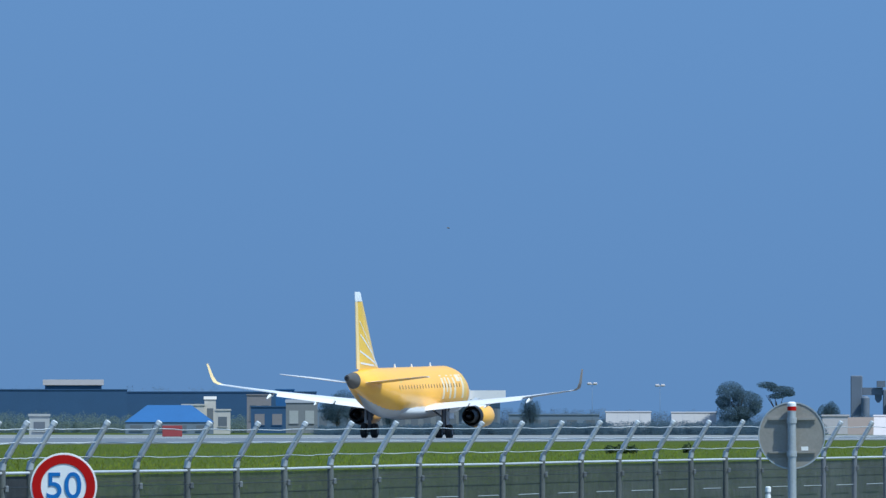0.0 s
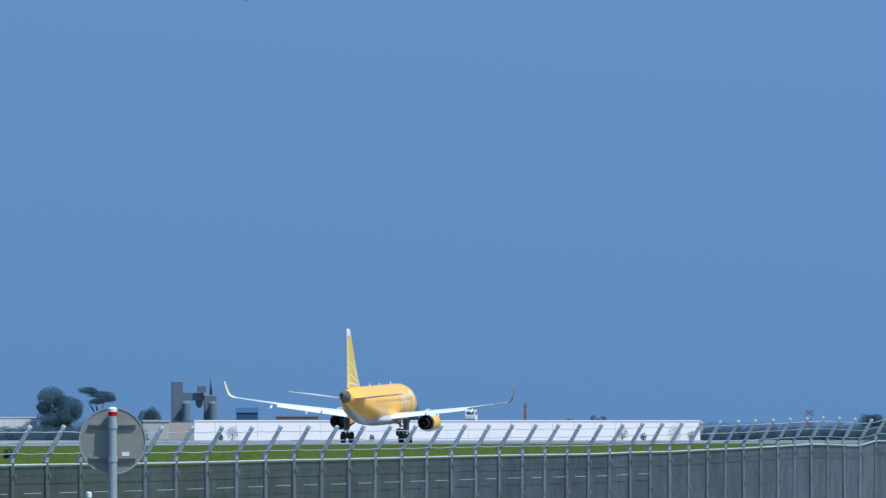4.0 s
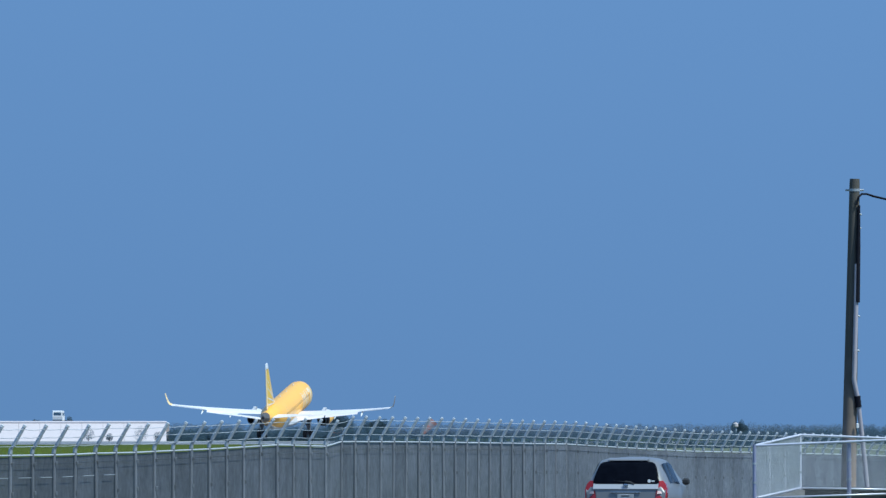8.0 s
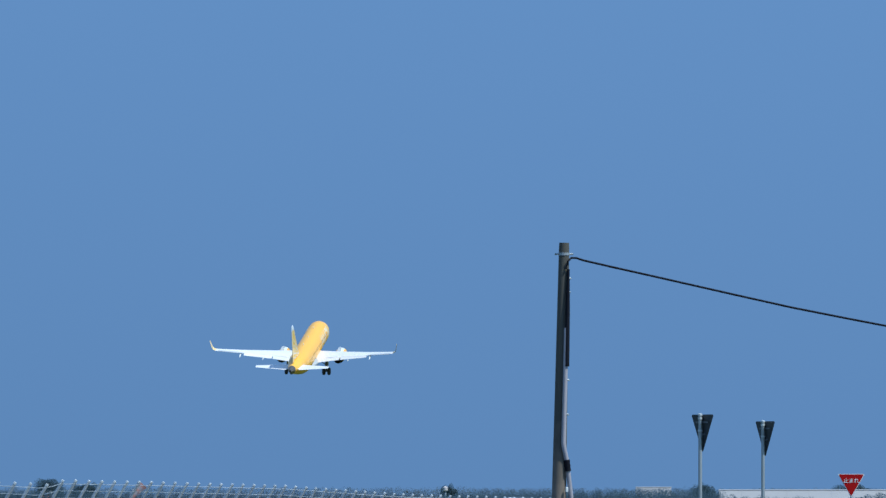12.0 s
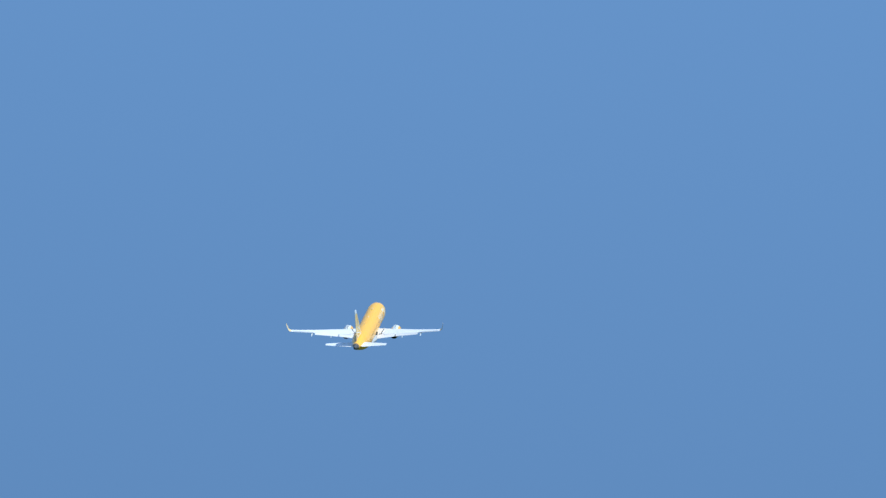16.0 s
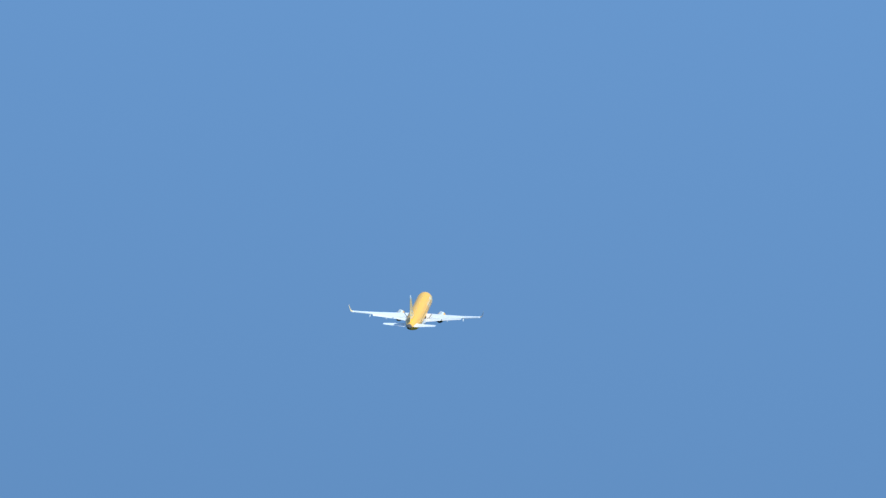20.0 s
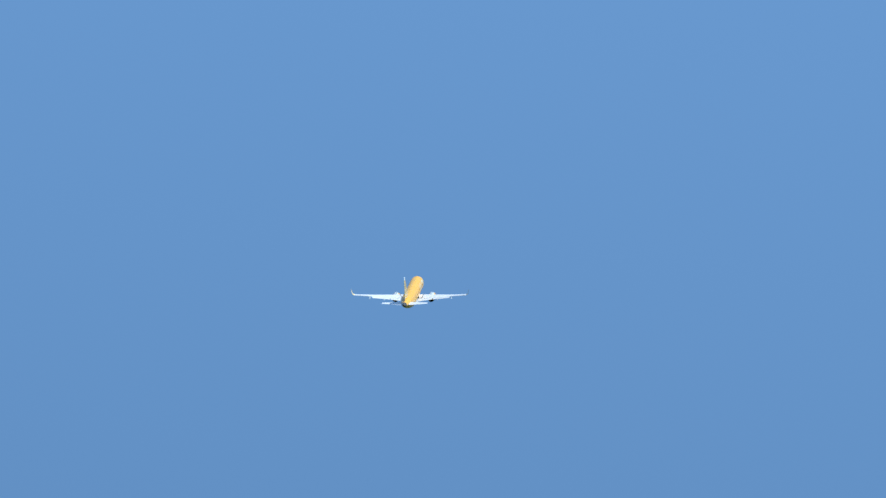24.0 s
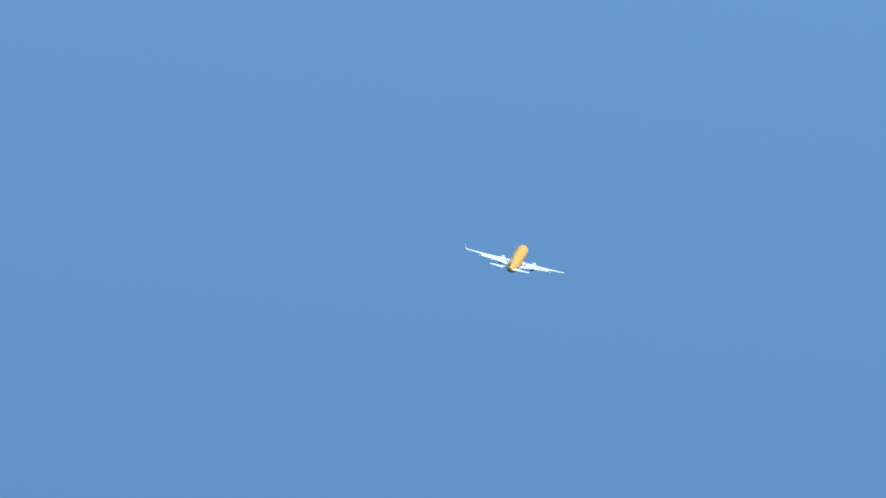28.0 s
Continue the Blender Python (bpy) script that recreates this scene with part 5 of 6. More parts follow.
# Most of these base colours have the far haze's grey-blue mixed in.
W_WHITE = mat_wall("white_sheet_cladding", (0.56, 0.505, 0.51), 0.9)
W_BEIGE = mat_wall("haze_greyed_beige_plaster", (0.215, 0.22, 0.23))
W_GREY = mat_wall("haze_blued_grey_plaster", (0.175, 0.215, 0.27))
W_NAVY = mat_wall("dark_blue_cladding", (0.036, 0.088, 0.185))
W_BLUE = mat_wall("bright_blue_roofing", (0.03, 0.115, 0.30))
W_LIGHT = mat_wall("pale_grey_plaster", (0.42, 0.42, 0.41))
W_PINK = mat_wall("haze_greyed_pink_plaster", (0.25, 0.225, 0.235))
W_DARK = mat_wall("haze_lightened_opening", (0.14, 0.155, 0.18))
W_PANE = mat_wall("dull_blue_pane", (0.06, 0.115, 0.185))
W_RED = mat_wall("dull_red_paint", (0.30, 0.05, 0.055))
W_MAST = mat_wall("haze_muted_red_paint", (0.25, 0.155, 0.20))
W_PLANT = mat_wall("haze_blued_plant_steel", (0.145, 0.17, 0.225))
W_CREAM = mat_wall("cream_plaster", (0.58, 0.53, 0.48))
W_FASCIA = mat_wall("clean_white_fascia_paint", (0.82, 0.77, 0.77), 0.93)
W_SOCK = mat_wall("haze_paled_sock_cloth", (0.52, 0.42, 0.40))
W_HAZED = mat_wall("haze_paled_cladding", (0.36, 0.345, 0.355), 0.92)
W_HAZY = mat_wall("haze_dulled_white_paint", (0.30, 0.34, 0.39))
W_ORANGE = mat_wall("haze_paled_orange_paint", (0.60, 0.32, 0.26))


def block(u0, u1, v0, d, wall, label, roof=None, name="building", cat="building", depth=12.0, gable=0.0, windows=0, win_mat=W_DARK, hip=0.0, roof_over=0.12):
    """A building front from bearing u0 to u1, its eaves at depression v0, with a roof, windows in rows and a door."""
    u = (u0 + u1) / 2
    p = spot(u, d)
    z0 = ground_z(p.x, p.y) - 0.2
    z1 = level(v0, d)
    w = (u1 - u0) * d / STEP
    h = z1 - z0
    b = thing(name, pose(p.x, p.y, z0, 0, 0, facing(u)), label, cat)
    part("wall", Geo().box(-w / 2, w / 2, 0, depth, 0, h), wall, b)
    o = roof_over
    if gable:
        rings = [[(x, -o, h - 0.02), (x - math.copysign(hip, x), depth / 2, h + gable), (x, depth + o, h - 0.02), (x, depth / 2, h - 0.04)] for x in (-w / 2 - o, w / 2 + o)]
        part("roof", Geo().loft(rings), roof or wall, b)
    else:
        part("roof", Geo().box(-w / 2 - o, w / 2 + o, -o, depth + o, h, h + (1.3 if roof is W_WHITE else 0.25)), roof or wall, b)
    for i in range(windows):
        x = -w / 2 + w * (i + 0.5) / windows
        ww = w / windows * 0.28
        wi = part("window", Geo().box(x - ww, x + ww, -0.03, 0.02, h * 0.35, h * 0.75), win_mat, b)
        part("sill", Geo().box(x - ww - 0.1, x + ww + 0.1, -0.12, 0.0, h * 0.35 - 0.12, h * 0.35), wall, wi)
    return b, w, h


# long white clad shed beyond the runway
def sloped_shed(u0, u1, v, d, n, label, skin=W_WHITE):
    u = (u0 + u1) / 2
    p = spot(u, d)
    z0 = ground_z(p.x, p.y) - 0.1
    h = level(v, d) - z0
    w = (u1 - u0) * d / STEP
    b = thing("storage_shed", pose(p.x, p.y, z0, 0, 0, facing(u)), label, "building")
    for i in range(n):
        x0, x1 = -w / 2 + w * i / n, -w / 2 + w * (i + 1) / n
        # Fronts lean back only to catch more sun and show brighter.
        part("cladding_panel", Geo().loft([[(x, 0, 0), (x, 3.0, h), (x, 9.0, h), (x, 9.0, 0)] for x in (x0 + 0.012, x1 - 0.012)]), skin, b, "")
    part("roof", Geo().loft([[(x, 2.85, h - 0.05), (x, 2.85, h + 0.06), (x, 5.5, h + 0.2), (x, 9.15, h + 0.06), (x, 9.15, h - 0.05)] for x in (-w / 2 - 0.1, w / 2 + 0.1)]), skin, b, "pale roof")


def shed_bushes(d=1500.0):
    z0 = ground_z(*spot(1993, d)[:2]) - 0.1
    for i, uu in enumerate((1592, 1613, 1860, 2303, 2340, 2396, 2425)):
        q = spot(uu, d - 6)
        rng = random.Random(50 + i)
        s = thing("bush", pose(q.x, q.y, z0), "small dark bush before the white shed", "bush")
        g = Geo()
        hb = (1.0, 2.1, 0.9, 1.9, 1.2, 2.2, 1.4)[i]
        leaf_cloud(g, rng, Vector((0, 0, hb * 0.5)), hb * 0.42, hb * 0.46, 900, 0.05)
        part("crown", g, LEAF, s)
        part("stem", Geo().tube([(0, 0, -0.3), (0, 0, hb * 0.5)], 0.05, 6), BARK, s)


sloped_shed(1545, 2441, -20, 1500.0, 24, "very long low white storage shed, front leaned back to brighten it")
shed_bushes()
block(1455, 1502, -20, 1700, W_WHITE, "low white clad shed beyond the runway", windows=0)
sloped_shed(1072, 1152, -27, 1800.0, 4, "low pale clad shed in the far haze", W_HAZED)
sloped_shed(1188, 1268, -26, 1800.0, 4, "low pale clad shed in the far haze", W_HAZED)

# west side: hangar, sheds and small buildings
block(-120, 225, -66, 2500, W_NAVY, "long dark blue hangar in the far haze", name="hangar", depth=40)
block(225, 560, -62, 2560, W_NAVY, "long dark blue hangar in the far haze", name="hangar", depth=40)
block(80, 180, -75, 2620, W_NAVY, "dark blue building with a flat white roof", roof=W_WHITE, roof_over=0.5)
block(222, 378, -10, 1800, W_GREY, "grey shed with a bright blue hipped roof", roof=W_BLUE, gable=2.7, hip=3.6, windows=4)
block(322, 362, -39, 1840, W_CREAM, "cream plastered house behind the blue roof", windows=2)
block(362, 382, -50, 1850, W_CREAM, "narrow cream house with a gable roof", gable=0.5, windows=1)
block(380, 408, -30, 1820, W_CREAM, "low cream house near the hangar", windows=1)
block(437, 480, -57, 2300, W_PINK, "haze-greyed pink block behind the sheds", windows=2)
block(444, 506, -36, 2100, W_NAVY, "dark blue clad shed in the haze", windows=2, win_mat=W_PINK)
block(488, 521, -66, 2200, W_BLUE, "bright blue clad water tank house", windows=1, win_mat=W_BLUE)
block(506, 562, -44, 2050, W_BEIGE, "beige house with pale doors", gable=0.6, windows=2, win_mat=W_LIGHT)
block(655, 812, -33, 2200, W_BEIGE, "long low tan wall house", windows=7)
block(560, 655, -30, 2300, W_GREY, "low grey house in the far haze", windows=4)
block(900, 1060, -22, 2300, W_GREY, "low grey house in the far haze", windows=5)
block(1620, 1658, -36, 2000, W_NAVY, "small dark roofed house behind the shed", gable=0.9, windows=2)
block(1690, 1765, -28, 2000, W_PINK, "low haze-greyed pink house behind the shed", windows=3)


def pavilion():
    d = 2400.0
    b, w, h = block(760, 885, -50, d, W_GREY, "grey building with a broad white roof fascia", roof=W_DARK, windows=6)
    part("fascia", Geo().box(-w / 2 - 1.2, w / 2 + 1.2, -0.8, 12.8, h, h + 1.9), W_FASCIA, b, "broad white fascia")
    part("porch", Geo().box(-1.2, 1.2, -1.6, 0, h - 0.9, h + 2.1), W_FASCIA, b, "white porch front")
    m = thing("mast", pose(*spot(821, d + 4, 0)), "thin red painted mast above a roof", "mast")
    z0 = ground_z(*spot(821, d + 4)[:2])
    part("shaft", Geo().tube([(0, 0, z0), (0, 0, level(-84, d))], 0.35, 8), W_MAST, m, "red painted shaft", True)
    part("head", Geo().box(-0.55, 0.55, -0.2, 0.2, level(-84, d) - 1.4, level(-84, d), bevel=0.1), W_MAST, m, "red lattice head")


pavilion()


def plant_tower():
    d = 2900.0
    p = spot(1545, d)
    z0 = ground_z(p.x, p.y)
    k = d / STEP
    t = thing("batching_plant", pose(p.x, p.y, z0, 0, 0, facing(1545)), "grey concrete batching plant with two silos and a thin mast", "industrial plant")
    zt = lambda v: level(v, d) - z0
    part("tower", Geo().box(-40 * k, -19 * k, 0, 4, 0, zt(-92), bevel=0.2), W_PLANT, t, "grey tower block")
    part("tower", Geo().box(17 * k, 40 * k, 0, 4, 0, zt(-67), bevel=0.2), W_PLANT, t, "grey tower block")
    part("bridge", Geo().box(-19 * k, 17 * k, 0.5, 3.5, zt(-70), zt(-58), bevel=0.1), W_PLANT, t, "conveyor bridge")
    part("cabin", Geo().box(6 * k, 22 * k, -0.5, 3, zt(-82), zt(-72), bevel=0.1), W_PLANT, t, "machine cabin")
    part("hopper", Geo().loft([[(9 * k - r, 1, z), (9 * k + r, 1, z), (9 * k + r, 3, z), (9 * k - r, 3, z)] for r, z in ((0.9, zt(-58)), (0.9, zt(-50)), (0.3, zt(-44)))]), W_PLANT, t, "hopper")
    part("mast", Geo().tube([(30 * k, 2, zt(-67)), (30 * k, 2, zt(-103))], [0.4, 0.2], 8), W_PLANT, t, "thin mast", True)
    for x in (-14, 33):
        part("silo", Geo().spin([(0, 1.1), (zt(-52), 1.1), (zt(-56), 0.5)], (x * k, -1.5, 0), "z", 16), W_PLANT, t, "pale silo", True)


plant_tower()


def light_mast(u, v, d=1700.0):
    p = spot(u, d)
    z0 = ground_z(p.x, p.y)
    h = level(v, d) - z0
    t = thing("light_mast", pose(p.x, p.y, z0, 0, 0, facing(u)), "slim airfield light mast with a white head", "lamp post", "airfield light masts")
    part("shaft", Geo().tube([(0, 0, 0), (0, 0, h)], [0.035, 0.022], 8), W_GREY, t, "", True)
    part("head", Geo().box(-0.75, -0.1, -0.2, 0.2, h - 0.05, h + 0.32, bevel=0.1).box(0.1, 0.75, -0.2, 0.2, h - 0.05, h + 0.32, bevel=0.1).box(-0.15, 0.15, -0.1, 0.1, h, h + 0.14), W_WHITE, t, "white lamp head")


light_mast(1048, -76)
light_mast(1168, -73)


def beacon(u, v0, d, w, label, cols, name="marker_mast"):
    p = spot(u, d)
    z0 = ground_z(p.x, p.y)
    h = level(v0, d) - z0
    t = thing(name, pose(p.x, p.y, z0, 0, 0, facing(u)), label, "mast")
    n = len(cols)
    for i, m in enumerate(cols):
        g = Geo()
        za, zb = h * i / n, h * (i + 1) / n
        for x in (-w / 2, w / 2):
            for y in (-w / 2, w / 2):
                g.tube([(x, y, za), (x, y, zb)], 0.09, 6)
        g.tube([(-w / 2, -w / 2, za), (w / 2, -w / 2, zb)], 0.06, 5).tube([(w / 2, w / 2, za), (-w / 2, w / 2, zb)], 0.06, 5)
        g.box(-w / 2, w / 2, -w / 2, w / 2, zb - 0.16, zb - 0.06)
        part("lattice_section", g, m, t, "painted lattice section")


beacon(2131, -53, 1900, 0.3, "slim red painted lattice mast", [W_MAST, W_MAST, W_MAST, W_MAST])
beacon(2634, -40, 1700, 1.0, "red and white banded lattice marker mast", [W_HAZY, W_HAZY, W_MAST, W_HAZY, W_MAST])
beacon(2742, -11, 1700, 1.6, "orange and white banded marker frame", [W_ORANGE, W_ORANGE, W_WHITE])


def levee():
    """A low bank added unseen behind the long shed, its crest set so the van fits the camera's view."""
    rings = []
    for u in np.linspace(1500, 2446, 32):
        p0, p1, p2, p3 = spot(u, 1625), spot(u, 1640), spot(u, 1646), spot(u, 1662)
        zb, zt = ground_z(p0.x, p0.y) - 0.3, level(-18.0 - 0.4 * math.sin(u * 0.013), 1640)
        rings.append([(p0.x, p0.y, zb), (p1.x, p1.y, zt), (p2.x, p2.y, zt), (p3.x, p3.y, zb)])
    ob = new("levee", Geo().loft(rings).mesh("levee", mat_wall("brown_bank_soil", (0.23, 0.18, 0.15))))
    tagged(ob, "low brown soil bank added behind the shed to carry the van", "bank", kind="structure")


levee()
LEVEE_Z = level(-18.0, 1640)


def build_van():
    v = thing("van", pose(0, 0, 0), "small white van driving on the bank behind the shed", "van")
    prof = [(-1.55, 0.35), (-1.6, 1.0), (-1.5, 1.78), (-1.3, 1.88), (0.75, 1.85), (1.05, 1.7), (1.5, 1.05), (1.65, 0.95), (1.68, 0.4)]
    g = Geo().loft([[(x, y, z) for y, z in prof] for x in (-0.72, 0.72)])
    part("body", g, W_VAN, v, "white van body")
    part("windscreen", Geo().loft([[(x, 1.10, 1.66), (x, 1.48, 1.12), (x, 1.51, 1.13), (x, 1.13, 1.68)] for x in (-0.6, 0.6)]), W_PANE, v, "dark windscreen")
    part("rear_window", Geo().box(-0.52, 0.52, -1.61, -1.54, 1.22, 1.62, bevel=0.02), W_PANE, v, "dark rear window")
    part("bumper", Geo().box(-0.7, 0.7, -1.66, -1.55, 0.38, 0.62, bevel=0.03), W_GREY, v, "grey bumper")
    for side in (1, -1):
        for y0, y1 in ((0.1, 0.95), (-1.3, -0.1)):
            part("side_window", Geo().box(side * 0.722 - 0.008, side * 0.722 + 0.008, y0, y1, 1.15, 1.6), W_PANE, v, "dark side window")
        for y in (-1.0, 1.05):
            part("wheel", Geo().spin([(-0.08, 0.15), (-0.08, 0.27), (0.08, 0.27), (0.08, 0.15)], (side * 0.66, y, 0.27), "x", 16), RUBBER, v, "black wheel", True)
    return v


W_VAN = mat_wall("white_van_paint", (0.74, 0.74, 0.75), 0.95)
VAN = build_van()


def marker_board():
    d = 850.0
    p = spot(305, d)
    z0 = ground_z(p.x, p.y)
    t = thing("marker_board", pose(p.x, p.y, z0, 0, 0, facing(305)), "red runway marker board on short legs in the grass", "sign")
    part("board", Geo().box(-0.75, 0.75, -0.06, 0.06, 0.12, 0.95, bevel=0.02), W_RED, t, "red board")
    for x in (-0.6, 0.6):
        part("leg", Geo().tube([(x, 0, -0.1), (x, 0, 0.15)], 0.04, 8), GALV, t)
    d = 1200.0
    block(52, 88, -20, d, W_LIGHT, "small pale grey equipment hut on the airfield", name="equipment_hut", cat="hut", depth=2.5, windows=1, roof_over=0.1)


marker_board()


def windsock():
    d = 1500.0
    p = spot(2905, d)
    z0 = ground_z(p.x, p.y)
    zt = level(-27, d) - z0
    t = thing("windsock", pose(p.x, p.y, z0, 0, 0, facing(2905)), "orange and white windsock hanging slanted from its mast", "windsock")
    part("mast", Geo().tube([(-0.7, 0, 0), (-0.7, 0, zt - 0.9)], 0.06, 8), W_WHITE, t, "white mast", True)
    a, b = Vector((0.75, 0, zt - 0.35)), Vector((-0.75, 0, zt - 2.0))
    for i in range(5):
        p0, p1 = a.lerp(b, i / 5), a.lerp(b, (i + 1) / 5)
        part("sock_band", Geo().tube([p0, p1], [0.55 - 0.07 * i, 0.48 - 0.07 * i], 14, caps=False), W_ORANGE if i % 2 == 0 else W_SOCK, t, "orange band" if i % 2 == 0 else "white band", True)


windsock()


def water_tower():
    d = 2500.0
    p = spot(3448, d)
    z0 = ground_z(p.x, p.y)
    zt = level(-20, d) - z0
    t = thing("water_tank", pose(p.x, p.y, z0), "small white water tank above the far trees", "tank")
    part("legs", Geo().tube([(0, 0, 0), (0, 0, zt - 0.95)], 0.25, 8), W_GREY, t, "", True)
    part("tank", Geo().spin([(zt - 1.1, 0.3), (zt - 0.9, 0.55), (zt - 0.25, 0.55), (zt, 0.2)], (0, 0, 0), "z", 16), W_WHITE, t, "white tank", True)


water_tower()

# trees told apart
tree(1307, 1800, -80, 84, 11, lobes=((-14, -64, 24, 15), (-27, -44, 15, 13), (12, -50, 27, 15), (30, -38, 13, 12), (0, -26, 36, 17), (-4, -8, 30, 15)))
tree(1374, 1830, -81, 66, 12, "dark umbrella shaped tree in the far haze", lobes=((-14, -75, 18, 6.5), (6, -68, 22, 6.5), (22, -61, 12, 6), (2, -56, 15, 5)))
tree(1466, 1900, -49, 34, 13, clumps=4)
tree(1905, 1750, -60, 78, 14, "broad dark tree behind the white shed", clumps=7)
tree(598, 2250, -66, 60, 15, clumps=5)
tree(690, 2150, -48, 26, 16, clumps=3)
tree(938, 2150, -56, 30, 17, clumps=4)
tree(772, 2450, -72, 40, 21, clumps=4)
tree(2748, 1900, -36, 42, 18, clumps=5)
tree(2812, 1950, -30, 40, 19, clumps=4)
tree(3905, 2300, -27, 34, 20, clumps=4)
tree(2260, 1900, -31, 26, 22, clumps=3)
tree(2208, 1900, -29, 20, 23, clumps=3)
tree(3456, 2560, -24, 26, 24, clumps=3)
tree(4172, 2500, -26, 60, 25, clumps=5)

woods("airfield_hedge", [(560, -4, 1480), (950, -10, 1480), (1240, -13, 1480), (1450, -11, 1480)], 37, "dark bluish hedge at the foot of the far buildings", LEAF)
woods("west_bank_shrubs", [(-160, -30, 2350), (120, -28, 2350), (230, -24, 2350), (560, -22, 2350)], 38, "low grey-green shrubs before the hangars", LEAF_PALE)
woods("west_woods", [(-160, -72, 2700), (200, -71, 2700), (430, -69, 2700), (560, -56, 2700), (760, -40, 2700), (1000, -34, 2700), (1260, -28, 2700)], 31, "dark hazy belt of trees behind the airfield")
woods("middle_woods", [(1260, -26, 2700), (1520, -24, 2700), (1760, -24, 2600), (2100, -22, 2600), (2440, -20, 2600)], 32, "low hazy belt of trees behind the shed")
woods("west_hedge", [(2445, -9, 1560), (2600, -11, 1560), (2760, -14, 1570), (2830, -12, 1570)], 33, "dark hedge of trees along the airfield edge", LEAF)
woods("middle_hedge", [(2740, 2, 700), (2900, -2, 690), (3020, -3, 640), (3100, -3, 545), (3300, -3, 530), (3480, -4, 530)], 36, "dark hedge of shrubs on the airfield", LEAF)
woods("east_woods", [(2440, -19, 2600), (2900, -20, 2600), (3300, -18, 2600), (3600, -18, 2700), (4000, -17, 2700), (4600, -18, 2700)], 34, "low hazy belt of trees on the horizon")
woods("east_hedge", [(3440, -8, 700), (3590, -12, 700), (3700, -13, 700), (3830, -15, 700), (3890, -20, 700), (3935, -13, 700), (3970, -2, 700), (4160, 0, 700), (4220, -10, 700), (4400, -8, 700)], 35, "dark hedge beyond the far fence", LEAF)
sloped_shed(3932, 4330, -13, 2450, 10, "long low pale sheds on the horizon", W_HAZED)
sloped_shed(3785, 3848, -18, 3000, 2, "pale long shed on the horizon", W_HAZED)


def weed_clump(u, v, wide, seed):
    """A low clump of weeds on the turf inside the fence."""
    d = 130.0
    while level(v, d) > ground_z(*spot(u, d)[:2]) and d < 420:
        d += 1.0
    p = spot(u, d)
    rng = random.Random(seed)
    g = Geo()
    for i in range(5):
        k = (i - 2) / 2
        leaf_cloud(g, rng, Vector((k * wide * 0.4, 0, 0.07)), wide * 0.17, 0.09 + 0.09 * rng.random(), 150, 0.06, 0.3)
    c = thing("weed_clump", pose(p.x, p.y, ground_z(p.x, p.y) + 0.02), "low clump of dark green weeds in the grass", "weeds")
    part("leaves", g, WEED, c)


weed_clump(1099, 46, 0.8, 71)
weed_clump(1216, 45, 0.16, 72)


# ---- birds ----
def build_bird(name, span, label):
    b = thing(name, pose(0, 0, 0), label, "bird")
    rings = [[(w * math.cos(a), y, h * math.sin(a)) for a in np.linspace(0, 2 * math.pi, 12, endpoint=False)] for y, w, h in
             ((0.52, 0.01, 0.01), (0.44, 0.05, 0.05), (0.34, 0.085, 0.08), (0.1, 0.12, 0.11), (-0.15, 0.09, 0.08), (-0.32, 0.04, 0.035))]
    sc = lambda r: [[(x * span, y * span, z * span) for x, y, z in q] for q in r]
    part("body", Geo().loft(sc(rings)), BIRD_MAT, b, "dark brown body", True)
    part("beak", Geo().loft(sc([[(-0.015, 0.51, 0), (0.015, 0.51, 0), (0, 0.51, 0.015)], [(-0.002, 0.58, 0), (0.002, 0.58, 0), (0, 0.58, 0.003)]])), BLACK_TAPE, b)
    part("tail", Geo().loft(sc([[(-0.03, -0.28, 0), (0.03, -0.28, 0), (0.03, -0.28, 0.012), (-0.03, -0.28, 0.012)], [(-0.1, -0.5, 0), (0.1, -0.5, 0), (0.1, -0.5, 0.006), (-0.1, -0.5, 0.006)]])), BIRD_MAT, b, "dark tail")
    for side in (1, -1):
        r = []
        for x, le, te, z, th in ((0.05, 0.28, -0.12, 0.03, 0.03), (0.18, 0.36, -0.11, 0.08, 0.024), (0.32, 0.36, -0.09, 0.12, 0.018), (0.45, 0.24, -0.08, 0.13, 0.011), (0.55, 0.03, -0.08, 0.12, 0.006)):
            r.append([(side * x, le, z), (side * x, (le + te) / 2, z + th), (side * x, te, z), (side * x, (le + te) / 2, z - th)])
        part("wing", Geo().loft(sc(r)), BIRD_MAT, b, "dark brown wing")
    return b


BIRD_MAT = material("brown_feathers", (0.06, 0.045, 0.03), (0.10, 0.08, 0.05), 0.8, 0, 20, 90, 0.1)
SWALLOW = build_bird("swallow", 0.30, "small dark brown bird darting across the sky")
FAR_BIRD = build_bird("bird", 0.42, "tiny dark bird high in the distant sky")


# ---- everything that moves ----
# seconds, bearing, distance and height of the car's tail
CAR_ROWS = [(0, 1125, 114, 0.0), (1.5, 1680, 135, 0.0), (3, 2150, 156, 0.02), (4.5, 2554, 177, 0.12), (5.5, 2790, 191, 0.38), (6.5, 2990, 205, 0.54), (7, 3083, 212, 0.58), (7.5, 3172, 219, 0.6),
            (8, 3253, 226, 0.61), (8.5, 3320.5, 233, 0.6), (9, 3386, 240, 0.57), (9.5, 3448, 247, 0.51), (10, 3514, 254, 0.43), (10.5, 3577, 261, 0.36), (11, 3642, 268, 0.11), (11.3, 3710, 272, -0.02), (11.6, 3780, 276, -0.16),
            (12, 3884, 282, -0.3), (14, 4300, 310, -0.3), (28, 6400, 506, -0.3)]


def car_pose(u, d, z):
    p = spot(u, d, z)
    return pose(p.x, p.y, p.z, 0, 0, -15)


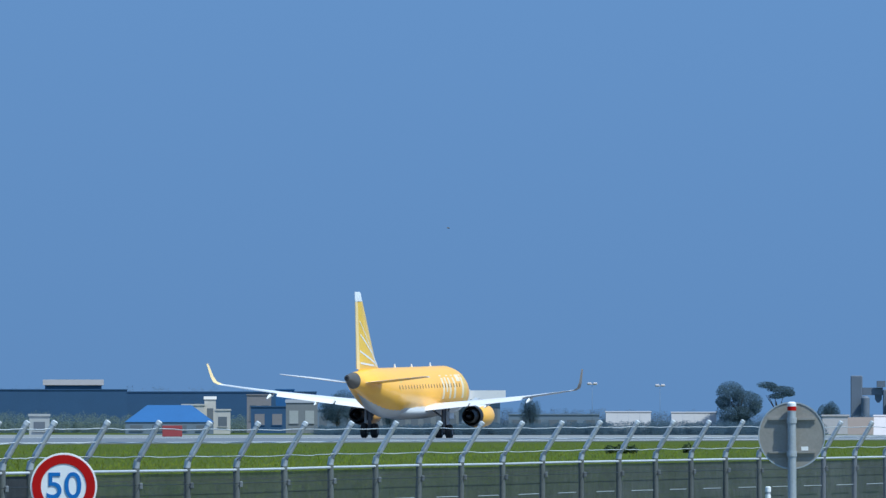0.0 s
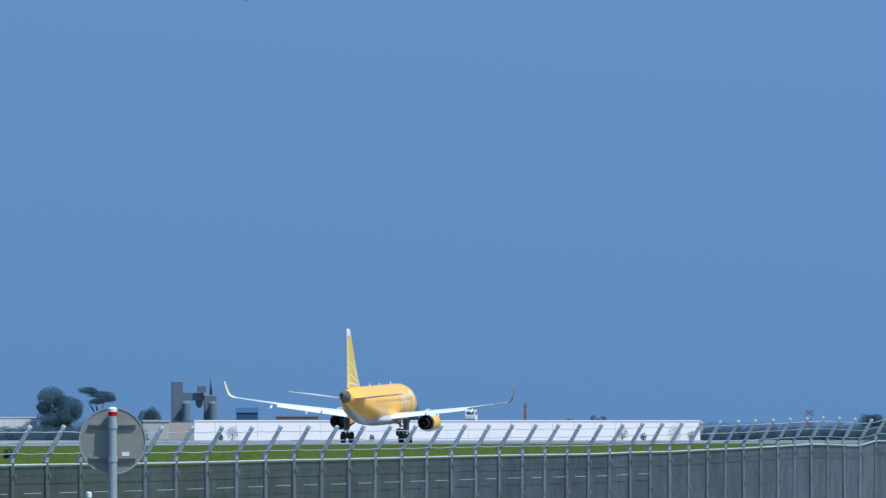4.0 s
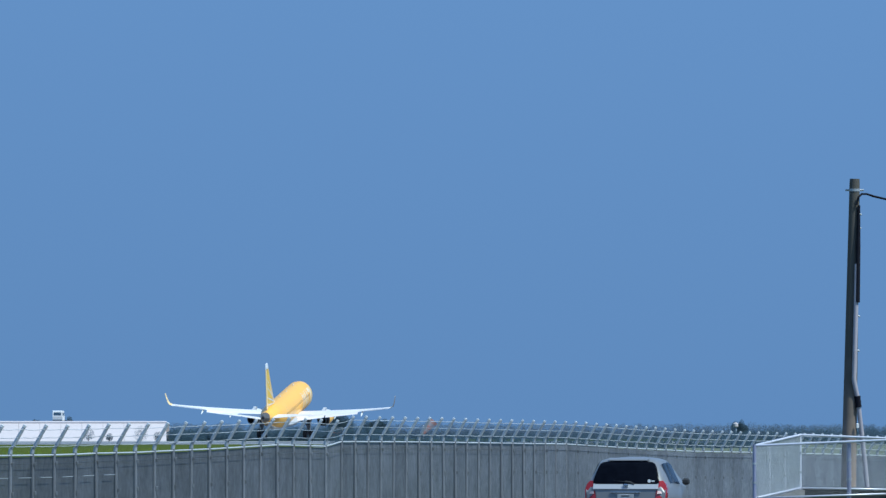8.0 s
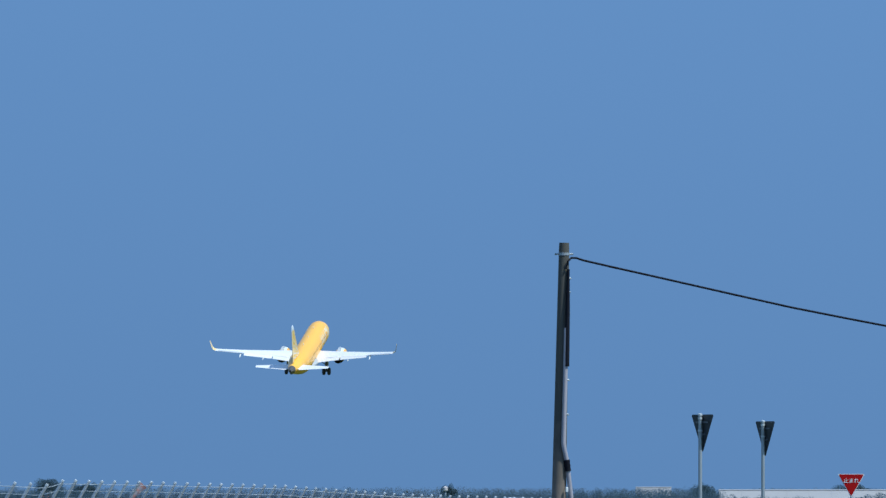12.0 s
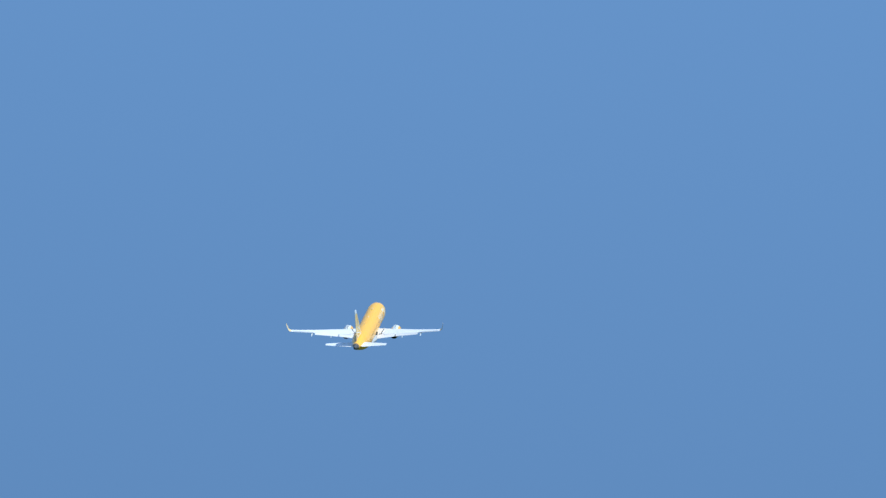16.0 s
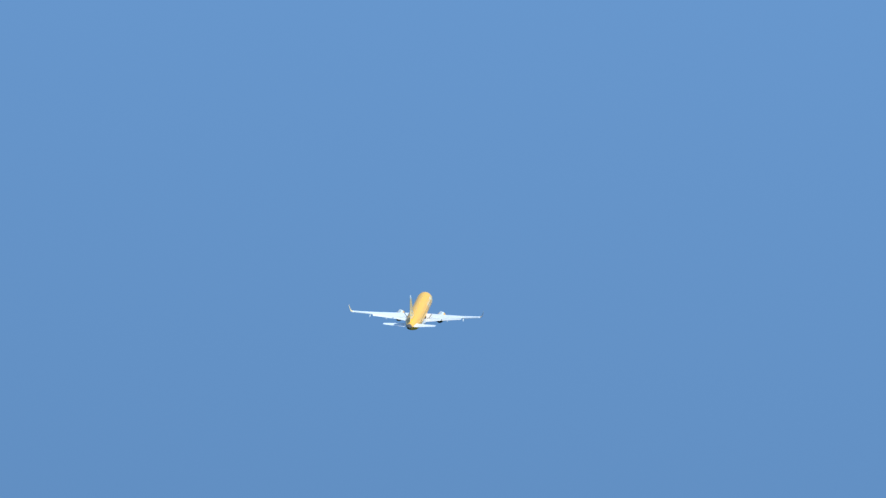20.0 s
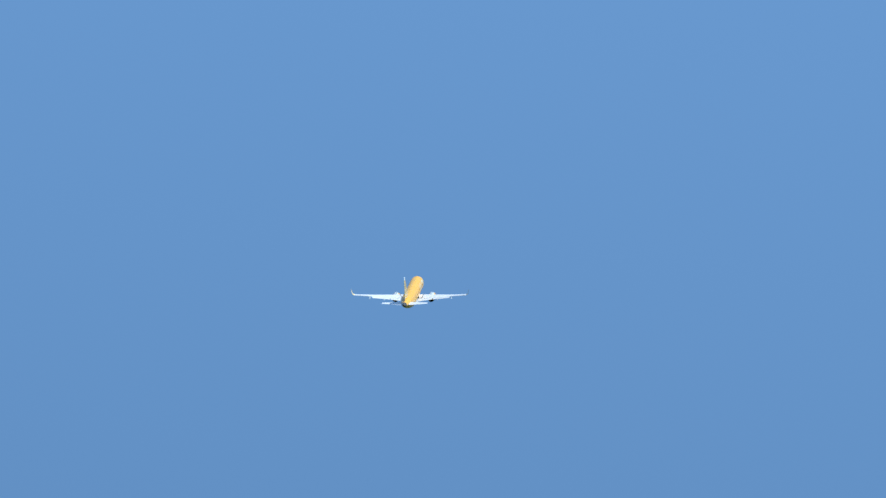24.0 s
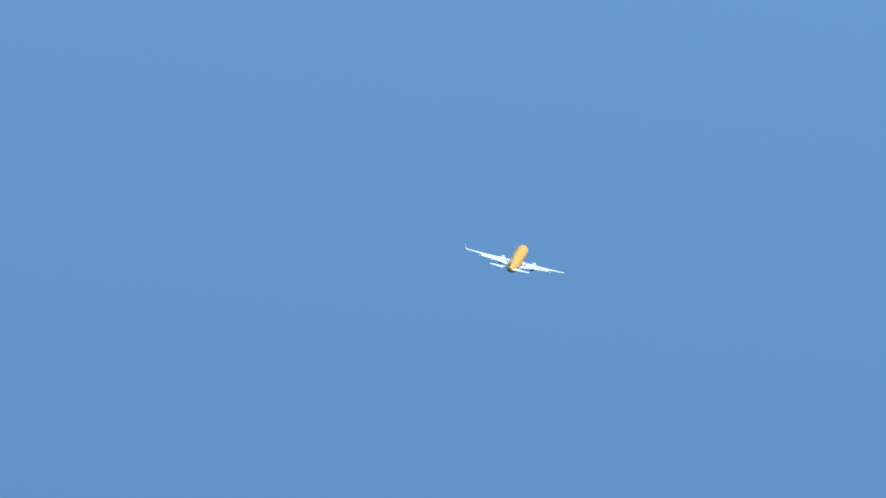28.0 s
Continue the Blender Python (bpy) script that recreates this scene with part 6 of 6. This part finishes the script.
def motions():
    # the car drives off beside the fence; its wheels follow the road's rise and fall
    walk(CAR, [(t, car_pose(*r)) for t, *r in CAR_ROWS])
    rows = []
    for t, u in ((0, 1805), (1.5, 1890), (3, 1976), (4.2, 2048), (7, 2208), (8, 2250), (9, 2298), (9.5, 2325), (11.5, 2410), (13, 2432), (28, 2432)):
        p = spot(u, 1643, LEVEE_Z)
        rows.append((t, pose(p.x, p.y, p.z, 0, 0, -10)))
    walk(VAN, rows)
    walk(JET, [(t, pose(x, y, z, rx, ry, rz)) for t, x, y, z, rx, ry, rz in PLANE_ROWS])
    for nm, side in (("right", 1), ("left", -1)):
        x = side * 2.6
        walk(GEARS[nm], [(t, pose(x, 0, 2.0 + dz, 0, side * a, 0)) for t, a, dz in ((0, 0, -0.12), (2, 0, -0.2), (4, 0, -0.44), (6.5, 0, -0.42), (8.5, 0, -0.36), (12.3, 0, -0.3), (13.0, 15, -0.2), (13.8, 45, 0), (14.5, 68, 0.05), (15.3, 88, 0.05), (28, 88, 0.05))])
    # the wings bend upwards as they take the load
    for nm, side in (("right", 1), ("left", -1)):
        walk(WINGS[nm], [(t, pose(side * 1.2, 0, 1.95) @ pose(0, 0, 0, 0, -side * a, 0) @ pose(-side * 1.2, 0, -1.95))
                         for t, a in ((0, 0.0), (2, 0.2), (4, 0.5), (6.5, 0.9), (8, 1.1), (11, 1.4), (12.5, 1.5), (15, 0.8), (28, 0.8))])
    walk(GEARS["nose"], [(t, pose(0, 11.4, 1.55 + dz, a, 0, 0)) for t, a, dz in ((0, 0, 0), (12.0, 0, 0), (12.8, 35, 0.1), (13.8, 80, 0.3), (14.6, 100, 0.45), (28, 100, 0.45))])

    def flown(u, v, d):
        p = spot(u, d, level(v, d))
        return p
    # the near bird crosses from the east to the west within a moment
    rows = []
    for t, u, v, roll in ((0, 31000, -4500, 0), (3.0, 5556, -983, 10), (3.4, 2138, -537, 24), (3.5, 1312, -432, -14), (3.9, -2000, 10, 10), (6.0, -14000, -900, 0), (28, -30000, -3000, 0)):
        p = flown(u, v, 40.0)
        rows.append((t, pose(p.x, p.y, p.z, 10, roll, 16)))
    walk(SWALLOW, rows)
    rows = []
    for t, u, v in ((0, 793, -353), (1.0, 1000, -480), (1.5, 1112, -496), (2.0, 1224, -543), (3.5, 1530, -712), (4.5, 1740, -820), (12, 3000, -1700), (28, 6000, -3000)):
        p = flown(u, v, 1100.0)
        rows.append((t, pose(p.x, p.y, p.z, 0, 10, -60)))
    walk(FAR_BIRD, rows)


motions()
